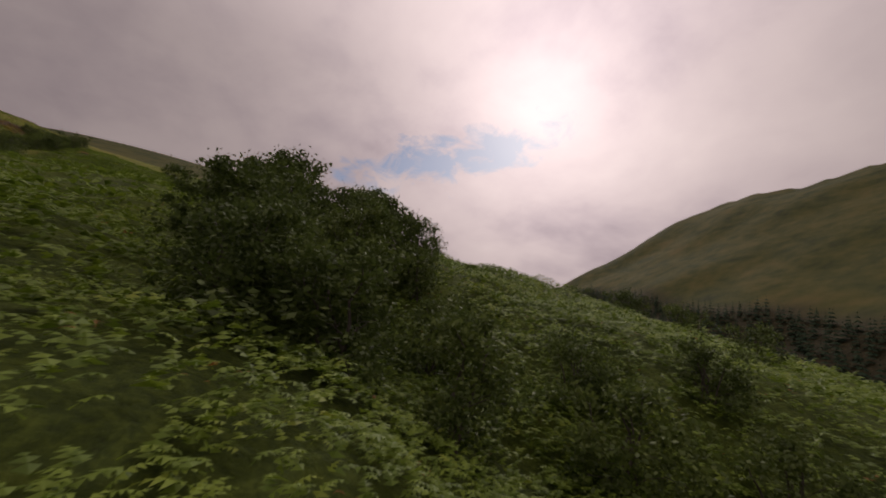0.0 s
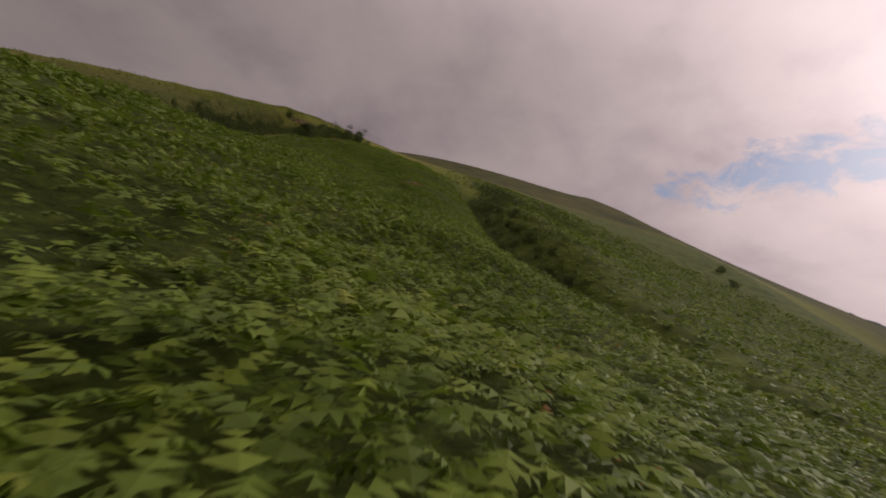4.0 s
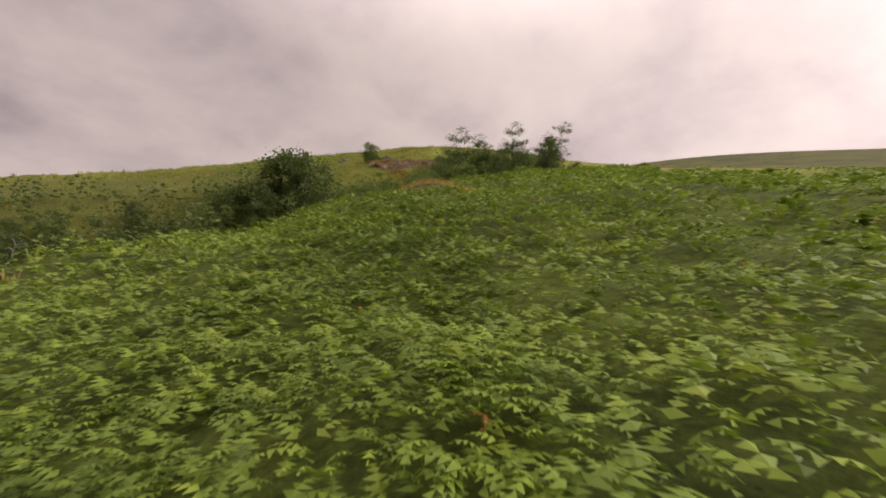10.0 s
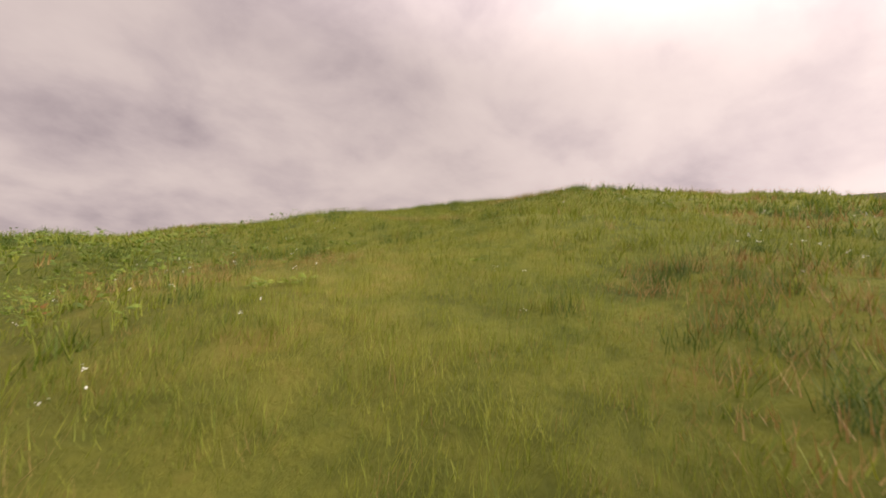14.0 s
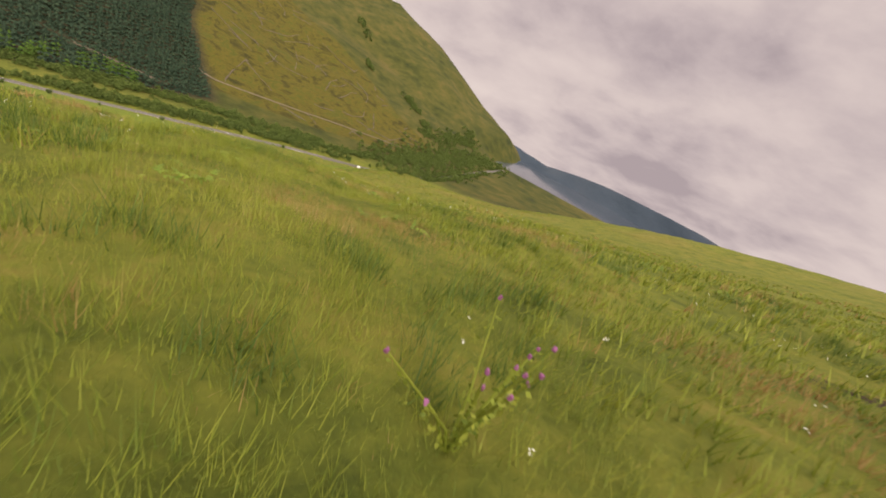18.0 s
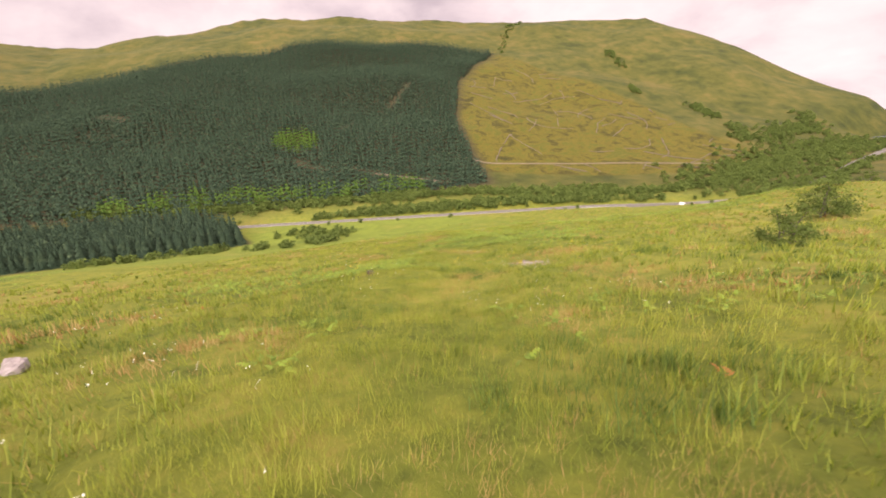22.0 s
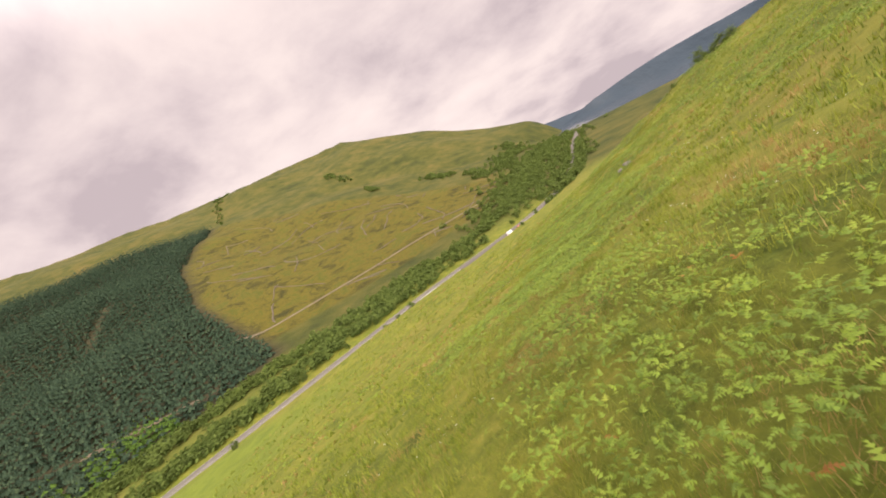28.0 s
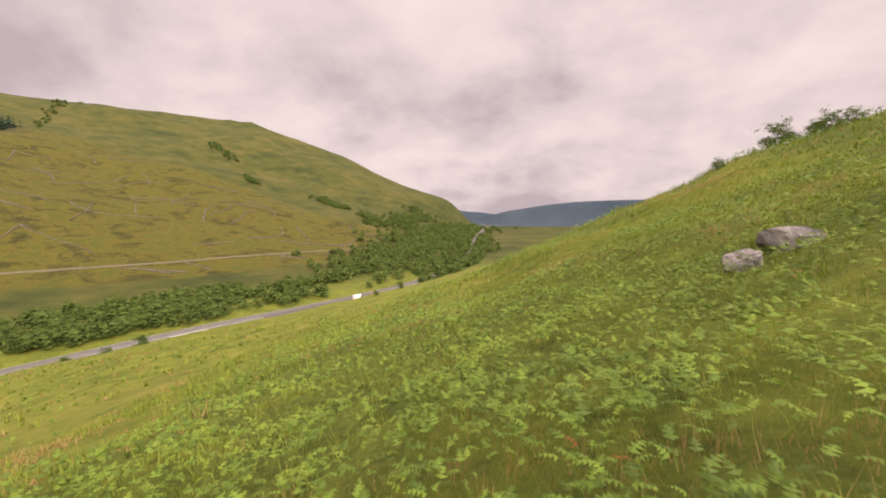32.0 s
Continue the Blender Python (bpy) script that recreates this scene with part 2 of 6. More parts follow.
leaf_material("larch", [(0.0, (0.04, 0.08, 0.016)), (1.0, (0.10, 0.165, 0.03))], through=0.2, rough=0.95, spec=0.03)
leaf_material("scrub_leaf", [(0.0, (0.055, 0.08, 0.02)), (0.6, (0.105, 0.145, 0.034)), (1.0, (0.17, 0.21, 0.05))], through=0.25, rough=0.9, spec=0.08)
leaf_material("thistle_head", [(0.0, (0.20, 0.07, 0.16)), (1.0, (0.34, 0.13, 0.26))])
leaf_material("white_petal", [(0.0, (0.72, 0.72, 0.62)), (1.0, (0.82, 0.82, 0.74))], through=0.2)
leaf_material("yellow_petal", [(0.0, (0.62, 0.42, 0.02)), (1.0, (0.75, 0.56, 0.03))], through=0.2)


def make_materials():
    # the ground: pasture, moss, bracken litter, peat, felled plantation, scree
    n = Nodes("ground")
    fine, mid, wide = n.noise(4.5, 9, 0.72), n.noise(0.22, 6, 0.6, warp=0.4), n.noise(0.018, 5, 0.55)
    tussock = n.noise(0.95, 5, 0.6, warp=0.6)
    grass = n.ramp(n.calc("ADD", n.calc("MULTIPLY", fine, 0.25), n.calc("ADD", n.calc("MULTIPLY", mid, 0.4), n.calc("MULTIPLY", tussock, 0.35))), [(0.34, (0.04, 0.058, 0.009)), (0.45, (0.105, 0.13, 0.017)), (0.54, (0.16, 0.175, 0.024)), (0.66, (0.24, 0.20, 0.045))])
    dry = n.ramp(mid, [(0.25, (0.15, 0.135, 0.028)), (0.5, (0.21, 0.17, 0.04)), (0.75, (0.28, 0.21, 0.07))])
    c = n.mix(n.span(wide, 0.55, 0.72, 0.0, 0.5), grass, dry)
    litter = n.ramp(n.calc("ADD", n.calc("MULTIPLY", fine, 0.6), n.calc("MULTIPLY", mid, 0.4)), [(0.34, (0.02, 0.03, 0.008)), (0.47, (0.058, 0.082, 0.013)), (0.58, (0.105, 0.138, 0.02)), (0.72, (0.125, 0.11, 0.03))])
    edge = n.calc("ADD", n.attr("bracken"), n.calc("MULTIPLY", n.calc("SUBTRACT", mid, 0.5), 1.1))
    c = n.mix(n.span(edge, 0.42, 0.58), c, litter)
    upland = n.ramp(n.calc("ADD", n.calc("MULTIPLY", n.noise(0.045, 7, 0.6), 0.6), n.calc("MULTIPLY", n.noise(0.009, 4, 0.5), 0.4)), [(0.32, (0.020, 0.030, 0.008)), (0.43, (0.044, 0.053, 0.010)), (0.54, (0.074, 0.074, 0.015)), (0.68, (0.115, 0.092, 0.025))])
    c = n.mix(n.attr("upland"), c, upland)
    felled = n.ramp(n.calc("ADD", n.calc("MULTIPLY", n.noise(0.06, 8, 0.62, warp=0.8), 0.7), n.calc("MULTIPLY", n.noise(0.6, 3), 0.3)), [(0.36, (0.026, 0.028, 0.006)), (0.45, (0.06, 0.055, 0.008)), (0.52, (0.10, 0.085, 0.011)), (0.58, (0.055, 0.066, 0.008)), (0.66, (0.095, 0.085, 0.012)), (0.78, (0.14, 0.11, 0.03))])
    c = n.mix(n.span(n.attr("felled"), 0.3, 0.7), c, felled)
    meadow = n.ramp(n.noise(0.05, 6), [(0.3, (0.085, 0.12, 0.018)), (0.45, (0.14, 0.18, 0.024)), (0.55, (0.11, 0.145, 0.02)), (0.68, (0.16, 0.18, 0.03)), (0.8, (0.18, 0.14, 0.045))])
    c = n.mix(n.attr("meadow"), c, meadow)
    peat = n.ramp(fine, [(0.36, (0.016, 0.011, 0.008)), (0.52, (0.05, 0.034, 0.02)), (0.62, (0.11, 0.075, 0.032)), (0.72, (0.17, 0.13, 0.05))])
    c = n.mix(n.span(n.calc("ADD", n.attr("peat"), n.calc("MULTIPLY", n.calc("SUBTRACT", n.noise(0.7, 6, 0.65), 0.5), 1.9)), 0.45, 0.65), c, peat)
    scree = n.ramp(n.noise(3.5, 6, 0.7), [(0.35, (0.15, 0.12, 0.075)), (0.6, (0.26, 0.215, 0.15)), (0.75, (0.36, 0.31, 0.24))])
    c = n.mix(n.span(n.calc("ADD", n.attr("scree"), n.calc("MULTIPLY", n.calc("SUBTRACT", n.noise(0.9, 4), 0.5), 1.6)), 0.5, 0.62), c, scree)
    needles = n.ramp(n.noise(0.3, 5), [(0.3, (0.022, 0.024, 0.012)), (0.7, (0.06, 0.05, 0.022))])
    c = n.mix(n.attr("forest"), c, needles)
    n.finish(c, 0.92, bump=n.calc("ADD", n.calc("MULTIPLY", fine, 0.5), mid), depth=0.35, strength=0.8, spec=0.15)

    n = Nodes("rock")
    f, s = n.noise(1.6, 8, 0.65, warp=0.5), n.noise(9.0, 6, 0.7)
    c = n.ramp(f, [(0.3, (0.06, 0.052, 0.048)), (0.5, (0.17, 0.15, 0.135)), (0.68, (0.34, 0.31, 0.28)), (0.82, (0.48, 0.46, 0.42))])
    c = n.mix(n.span(s, 0.58, 0.66, 0.0, 0.7), c, (0.50, 0.49, 0.44))
    c = n.mix(n.span(n.noise(0.9, 4), 0.55, 0.7, 0.0, 0.8), c, (0.12, 0.13, 0.03))
    n.finish(c, 0.9, bump=n.calc("ADD", f, n.calc("MULTIPLY", s, 0.4)), depth=0.12, strength=0.9)

    n = Nodes("pale_rock")
    f, s = n.noise(2.0, 8, 0.65, warp=0.4), n.noise(11.0, 6, 0.7)
    c = n.ramp(f, [(0.3, (0.09, 0.078, 0.07)), (0.5, (0.24, 0.21, 0.195)), (0.75, (0.42, 0.38, 0.36))])
    c = n.mix(n.span(s, 0.6, 0.68, 0.0, 0.6), c, (0.12, 0.11, 0.09))
    n.finish(c, 0.9, bump=f, depth=0.1, strength=0.8)

    n = Nodes("dark_rock")
    f, s = n.noise(2.4, 8, 0.7, warp=0.6), n.noise(14.0, 5, 0.7)
    c = n.ramp(f, [(0.3, (0.016, 0.013, 0.011)), (0.5, (0.055, 0.042, 0.034)), (0.66, (0.13, 0.10, 0.08)), (0.80, (0.38, 0.36, 0.34))])
    c = n.mix(n.span(n.noise(5.0, 6, 0.7), 0.56, 0.66, 0.0, 0.75), c, (0.36, 0.34, 0.32))
    c = n.mix(n.span(n.noise(1.3, 6, 0.65), 0.5, 0.62, 0.0, 0.85), c, (0.13, 0.085, 0.03))
    n.finish(c, 0.88, bump=n.calc("ADD", f, s), depth=0.1, strength=1.0)

    n = Nodes("bark")
    c = n.ramp(n.noise(7.0, 6, 0.65), [(0.3, (0.05, 0.042, 0.034)), (0.7, (0.16, 0.14, 0.115))])
    n.finish(c, 0.92, bump=n.noise(22.0, 5), depth=0.02)
    n = Nodes("birch_bark")
    c = n.ramp(n.noise(5.0, 6, 0.7), [(0.36, (0.07, 0.06, 0.05)), (0.46, (0.40, 0.375, 0.34)), (0.75, (0.56, 0.54, 0.50))])
    n.finish(c, 0.8, bump=n.noise(20.0, 5), depth=0.01)

    n = Nodes("asphalt")
    c = n.ramp(n.calc("ADD", n.calc("MULTIPLY", n.noise(0.35, 5), 0.5), n.calc("MULTIPLY", n.noise(14.0, 4), 0.5)), [(0.35, (0.115, 0.108, 0.094)), (0.65, (0.17, 0.158, 0.135))])
    n.finish(c, 0.95, spec=0.1, bump=n.noise(40.0, 3), depth=0.01)
    n = Nodes("road_paint")
    n.finish(n.ramp(n.noise(4.0, 5), [(0.35, (0.18, 0.18, 0.17)), (0.6, (0.38, 0.38, 0.36))]), 0.9, spec=0.1)
    n = Nodes("gravel")
    c = n.ramp(n.calc("ADD", n.calc("MULTIPLY", n.noise(0.2, 5), 0.5), n.calc("MULTIPLY", n.noise(3.0, 5), 0.5)), [(0.35, (0.10, 0.082, 0.05)), (0.65, (0.165, 0.138, 0.088))])
    n.finish(c, 0.95, bump=n.noise(5.0, 4), depth=0.05)
    n = Nodes("brash")
    n.finish(n.ramp(n.noise(0.7, 6, 0.7), [(0.3, (0.06, 0.05, 0.035)), (0.55, (0.12, 0.10, 0.07)), (0.75, (0.20, 0.17, 0.13))]), 0.95, bump=n.noise(2.5, 5), depth=0.3)

    n = Nodes("water")
    n.finish(n.ramp(n.noise(0.004, 4), [(0.3, (0.05, 0.065, 0.08)), (0.7, (0.075, 0.09, 0.105))]), 0.12, bump=n.noise(0.25, 5), depth=0.1, strength=0.15, spec=0.5)
    # the haze of distance is painted into this colour as slate blue
    n = Nodes("haze_blue_mountain")
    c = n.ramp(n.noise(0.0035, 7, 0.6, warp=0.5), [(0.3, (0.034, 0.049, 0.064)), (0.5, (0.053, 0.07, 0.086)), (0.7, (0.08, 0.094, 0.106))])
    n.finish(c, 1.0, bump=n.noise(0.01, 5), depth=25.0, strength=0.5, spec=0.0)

    n = Nodes("white_paint")
    n.finish(n.ramp(n.noise(1.5, 4), [(0.3, (0.74, 0.74, 0.74)), (0.7, (0.82, 0.82, 0.81))]), 0.3, spec=0.5)
    n = Nodes("red_paint")
    n.finish(n.ramp(n.noise(1.5, 4), [(0.3, (0.48, 0.03, 0.025)), (0.7, (0.58, 0.05, 0.03))]), 0.3, spec=0.5)
    n = Nodes("grey_paint")
    n.finish(n.ramp(n.noise(1.5, 4), [(0.3, (0.10, 0.11, 0.12)), (0.7, (0.14, 0.15, 0.16))]), 0.3, spec=0.5)
    n = Nodes("car_glass")
    n.finish((0.02, 0.025, 0.03), 0.06, spec=0.6)
    n = Nodes("tyre")
    n.finish(n.ramp(n.noise(12.0, 4), [(0.3, (0.016, 0.016, 0.017)), (0.7, (0.035, 0.034, 0.033))]), 0.9)
    n = Nodes("steel")
    n.finish(n.ramp(n.noise(9.0, 4), [(0.3, (0.45, 0.45, 0.46)), (0.7, (0.6, 0.6, 0.6))]), 0.4, metal=0.8)
    n = Nodes("lamp_glass")
    n.finish((0.7, 0.7, 0.66), 0.1, spec=0.6)
    n = Nodes("old_wood")
    n.finish(n.ramp(n.noise(8.0, 6, 0.7), [(0.3, (0.18, 0.16, 0.14)), (0.7, (0.42, 0.39, 0.35))]), 0.9, bump=n.noise(30.0, 5), depth=0.01)


make_materials()

SPURS = [
    (-60, -320, 5.7),
    (20, -350, 1.8),
    (90, -310, 2.3),
    (140, -260, 0.2),
    (190, -210, 6.5),
    (150, -150, 2.4),
    (90, -130, -1.8),
    (40, -100, 2.0),
    (5, -50, 3.0),
    (0, 10, -1.7),
    (60, -40, 1.3),
    (120, -80, -1.5),
]
# swells of the hillside, row by row from south to north, every 150 m from x = -200, y = -850
SWELLS = [
    (0.0, -0.0, -0.2, -1.1, -2.2, -2.0, -5.7),
    (0.1, -0.7, -2.1, -3.0, -4.5, -3.0, -5.1),
    (2.8, -2.9, -14.4, -9.4, -6.2, -4.2, -6.1),
    (10.3, 8.4, -14.7, -10.0, -6.4, -2.2, -2.5),
    (4.4, 9.4, 9.5, 9.4, -1.7, 5.9, 10.7),
    (0.2, -1.8, 1.7, 0.4, -3.5, 3.6, 9.4),
    (-8.8, -6.6, -7.5, -8.3, -5.7, -5.8, -1.2),
    (-3.9, 3.2, -1.5, -3.9, -2.1, -3.4, -1.7),
    (0.8, 2.2, -0.5, -0.9, -0.2, -0.4, -0.2),
]
KNOLLS = [(32, 64, 7.1), (64, 64, -3.1), (96, 64, -4.9), (192, 64, 2.0), (192, -224, 4.5), (96, -224, 3.4), (128, -224, -1.7), (160, -224, -2.7), (128, -192, 3.2), (160, -192, 3.1), (96, -192, 2.5), (192, -192, -3.4), (288, 64, -2.1), (64, -288, -2.6), (96, -288, -3.9), (40, -296, 1.8), (64, -360, -3.4), (96, -340, 5.1), (128, -320, 2.7)]
DIPS = [(0, 80, -3.7), (220, -280, -2.0), (80, 20, 1.3), (80, -400, -2.1), (160, -260, 0.4), (80, -240, -2.2), (80, 40, 1.5), (240, -200, 0.7), (140, -200, -0.5), (80, -200, 1.9), (-60, -380, -0.2), (20, -280, 0.9), (220, -300, -1.5), (180, -140, 0.3), (140, -340, 0.3), (-20, 80, -2.0), (240, -280, -1.5), (60, 20, 1.5)]
HOLLOWS = [(40, -135, -1.0), (-60, -190, -2.5), (-80, -140, -2.0), (100, -205, -1.5), (0, -165, -1.2)]
RISES = [(775, -825, -4.2), (475, -675, -1.0), (700, -225, -2.7), (775, -900, -5.3), (775, -750, -3.6), (550, 75, 1.0), (700, 0, 3.1), (775, -525, 1.5)]

# ---- the lie of the land ----
FLOOR = -46.0
RIDGE = [(1500, -2300, 120), (950, -1750, 149), (420, -1330, 290), (-150, -1180, 310), (-900, -950, 245), (-1280, -350, 177), (-1130, 150, 241), (-930, 560, 214), (-600, 830, 182), (-520, 950, 110), (-450, 1060, 20)]
REACH = [520, 480, 520, 600, 800, 930, 900, 850, 560, 420, 300]


def smooth01(t):
    t = np.clip(t, 0, 1)
    return t * t * (3 - 2 * t)


def soft_max(a, b, k):
    return 0.5 * (a + b + np.sqrt((a - b) ** 2 + k * k))


def waves(x, y, seed, size):
    """Smooth rolling noise of about -1 to 1 from a few turned sines."""
    rng = np.random.default_rng(seed)
    out = np.zeros_like(x, dtype=float)
    for k in range(7):
        a, ph, f = rng.uniform(0, 6.283), rng.uniform(0, 6.283), rng.uniform(0.6, 1.9) * 6.283 / size
        out += np.sin((x * math.cos(a) + y * math.sin(a)) * f + ph + 0.6 * np.sin((x * math.sin(a) - y * math.cos(a)) * f * 0.63 + ph * 2))
    return out / 4.2


def floor_z(x, y):
    return FLOOR - 2.0 * smooth01((-x - 150) / 200) - 7 * smooth01((-y - 20) / 300)


GULLIES = [
    # depth, half width, line
    (11.5, 9.0, [(-14, -391), (18, -376), (44, -364), (60, -357), (83, -349), (106, -340), (127, -332), (152, -326), (177, -322), (205, -320), (250, -322)]),
    (6.5, 10.0, [(20, -272), (50, -272), (80, -266), (118, -257), (150, -262), (190, -262), (240, -268), (300, -275)]),
    (2.5, 6.0, [(-75, -333), (-52, -325), (-30, -312), (0, -300), (40, -290)]),
]


def away(x, y, line):
    """The distance to a line of points, and how far along it that is, 0 to 1."""
    best, along = np.full_like(x, 1e9, dtype=float), np.zeros_like(x, dtype=float)
    n = len(line) - 1
    for k, ((ax, ay), (bx, by)) in enumerate(zip(line, line[1:])):
        dx, dy = bx - ax, by - ay
        s = np.clip(((x - ax) * dx + (y - ay) * dy) / (dx * dx + dy * dy), 0, 1)
        d = np.hypot(x - ax - s * dx, y - ay - s * dy)
        along = np.where(d < best, (k + s) / n, along)
        best = np.minimum(best, d)
    return best, along


def gullies(x, y):
    z = np.zeros_like(x, dtype=float)
    for depth, half, line in GULLIES:
        d, s = away(x, y, line)
        z -= depth * np.exp(-((d / half) ** 2)) * smooth01(s / 0.15) * smooth01((1 - s) / 0.2)
    return z


ROAD = [(-420, -420), (-330, -270), (-262, -160), (-232, -104), (-194, -36), (-155, 34), (-112, 113), (-79, 158), (-60, 196), (-48, 250), (-50, 330), (-62, 450), (-70, 590)]


def near_hill(x, y):
    z = 6.7 + 0.31 * np.minimum(x, 260) + 0.22 * np.maximum(x - 260, 0) - 0.24 * np.maximum(y - 60, 0) - 0.25 * np.maximum(-y - 460, 0)
    for a, b, h in SPURS:
        z = z + h * np.exp(-((x - a) ** 2 + (y - b) ** 2) / (2 * 55.0**2))
    for a, b, h in KNOLLS + DIPS + HOLLOWS:
        z = z + h * np.exp(-((x - a) ** 2 + (y - b) ** 2) / (2 * 30.0**2))
    for a, b, h in RISES:
        z = z + h * np.exp(-((x - a) ** 2 + (y - b) ** 2) / (2 * 125.0**2))
    for j, row in enumerate(SWELLS):
        for i, h in enumerate(row):
            z = z + h * np.exp(-((x + 200 - 150 * i) ** 2 + (y + 850 - 150 * j) ** 2) / (2 * 125.0**2))
    return z


def far_hills(x, y):
    """The hills across the glen, from the crest line, its height and its reach."""
    best = np.full_like(x, -1e9, dtype=float)
    for (ax, ay, az), (bx, by, bz), ra, rb in zip(RIDGE, RIDGE[1:], REACH, REACH[1:]):
        dx, dy = bx - ax, by - ay
        s = np.clip(((x - ax) * dx + (y - ay) * dy) / (dx * dx + dy * dy), 0, 1)
        d = np.hypot(x - ax - s * dx, y - ay - s * dy)
        h, r = az + s * (bz - az), ra + s * (rb - ra)
        t = d / r
        rise = np.where(t < 1, np.clip(1 - t, 0, 1) ** 1.12, -0.15 * (t - 1))
        rise = rise - 0.05 * np.exp(-((t / 0.12) ** 2))
        best = np.maximum(best, FLOOR - 4 + (h - FLOOR + 4) * rise)
    lift = smooth01((best - FLOOR) / 60)
    return best + lift * (7 * waves(x, y, 21, 330) + 2.5 * waves(x, y, 22, 110))


def height(x, y):
    x, y = np.asarray(x, float), np.asarray(y, float)
    fl = floor_z(x, y)
    z = soft_max(near_hill(x, y) + gullies(x, y), fl, 12)
    z = soft_max(z, far_hills(x, y), 14)
    z = z + 0.9 * np.exp(-((x - 133.7) ** 2 + (y + 140.9) ** 2) / 9.0)
    z = z + 0.9 * np.exp(-((x - 136.6) ** 2 + (y + 280.2) ** 2) / 5.0)
    # the loch basin, and far away all falls off below the backdrop
    z = z - 40 * smooth01((y - 610) / 60) * smooth01((330 - np.abs(x - 150)) / 90)
    z = z - 0.22 * np.maximum(y - 820, 0) * smooth01((x + 480) / 140) - 0.25 * np.maximum(y - 1150, 0) + relief(x, y)
    # the road lies on a low levelled bank
    d, _ = away(x, y, ROAD)
    k = 1 - smooth01((d - 5) / 12)
    return np.where(d < 20, z * (1 - k) + k * (road_z(y)), z)


def road_z(y):
    return np.interp(y, [-420, -104, 34, 158, 330, 1100], [-46.0, -42.5, -41.5, -41.0, -43.0, -44.0])


def relief(x, y):
    close = smooth01((260 - np.abs(x - 70)) / 120) * smooth01((420 - np.abs(y + 150)) / 150)
    return close * (0.5 * waves(x, y, 31, 23) + 0.16 * waves(x, y, 32, 7))

# ---- the large structure ----
def mesh_from(name, verts, faces, mats=(), smooth=False):
    """A mesh from arrays of corners and of faces with equally many corners."""
    me = bpy.data.meshes.new(name)
    v, f = np.asarray(verts, np.float32), np.asarray(faces, np.int32)
    n = f.shape[1]
    me.vertices.add(len(v))
    me.vertices.foreach_set("co", v.ravel())
    me.loops.add(f.size)
    me.loops.foreach_set("vertex_index", f.ravel())
    me.polygons.add(len(f))
    me.polygons.foreach_set("loop_start", np.arange(0, f.size, n, dtype=np.int32))
    me.polygons.foreach_set("use_smooth", np.full(len(f), smooth))
    for m in mats:
        me.materials.append(m)
    me.update(calc_edges=True)
    return me


def part(name, me, parent, label=""):
    ob = new(name, me)
    ob.parent = parent
    return tagged(ob, label)


def axis(points):
    """Grid lines from pairs of (end, step)."""
    out = [points[0][0]]
    for (a, _), (b, step) in zip(points, points[1:]):
        n = max(1, round((b - a) / step))
        out += [a + (b - a) * (k + 1) / n for k in range(n)]
    return np.array(out)


def inside(x, y, poly, soft):
    """1 inside a polygon, falling to 0 over soft metres outside its edge."""
    hit = np.zeros(np.shape(x), bool)
    for (ax, ay), (bx, by) in zip(poly, poly[1:] + poly[:1]):
        cross = (ay > y) != (by > y)
        hit ^= cross & (x < (bx - ax) * (y - ay) / (by - ay + 1e-9) + ax)
    d, _ = away(x, y, poly + poly[:1])
    return np.where(hit, 1.0, 1 - smooth01(d / soft))


CRAG = [(160.5, -248.3), (166, -247.8), (173, -250), (178, -252)]
HEATH = [(162.5, -251.2), (168, -252.6), (174, -253.8), (180, -254.4)]
# rough moor beyond the alder gully
MOOR = [(20, -268), (66, -262), (110, -254), (142, -250), (150, -238), (120, -222), (60, -228), (15, -245)]
# small bare hollows in the turf
HOLES = [(181.6, -171, 0.5), (109.6, -141, 0.35), (68.7, -125.6, 0.5), (57, -130.4, 0.8), (187, -208, 0.3)]
FELLED = [(-262, 112), (-178, 206), (-98, 345), (-150, 400), (-215, 405), (-293, 437), (-419, 431), (-550, 424), (-632, 424), (-512, 260), (-379, 166)]
FOREST = [(-222, 99), (-246, -12), (-286, -113), (-338, -234), (-400, -420), (-640, -520), (-760, -380), (-835, -181), (-827, 76), (-757, 293), (-646, 428), (-520, 262), (-385, 168), (-285, 128)]
BLOCK = [(-183, -116), (-189, -164), (-205, -205), (-232, -262), (-270, -345), (-330, -430), (-420, -470), (-400, -380), (-350, -300), (-313, -225), (-278, -140), (-232, -122)]
SOUTH_WOOD = [(20, -730), (108, -800), (192, -815), (310, -890), (470, -970), (540, -920), (390, -790), (260, -670), (110, -590), (-60, -590), (-120, -660)]
MEADOW = [(-105, 20), (-122, -60), (-128, -130), (-150, -215), (-190, -235), (-178, -150), (-180, -112), (-215, -100), (-185, -40), (-150, 10)]
# where bracken grows over the near slope: lines and half widths
BRACKEN = [
    ([(-120, -300), (-66, -320), (-20, -352), (45, -342), (95, -312), (128, -284)], 110),
    ([(60, -109), (46, -94), (33, -80), (22, -63), (13, -45), (9, -28)], 11.5),
    ([(2, -25), (-2, 5), (5, 30), (18, 60)], 22),
    ([(35, -60), (25, -30), (25, 10)], 14),
    ([(62, -132), (66, -122)], 5),
    ([(143, -246), (152, -232), (162, -218)], 12),
    ([(40, -430), (150, -420), (260, -395)], 95),
    ([(-75, -70), (-55, 10), (-30, 90)], 38),
]


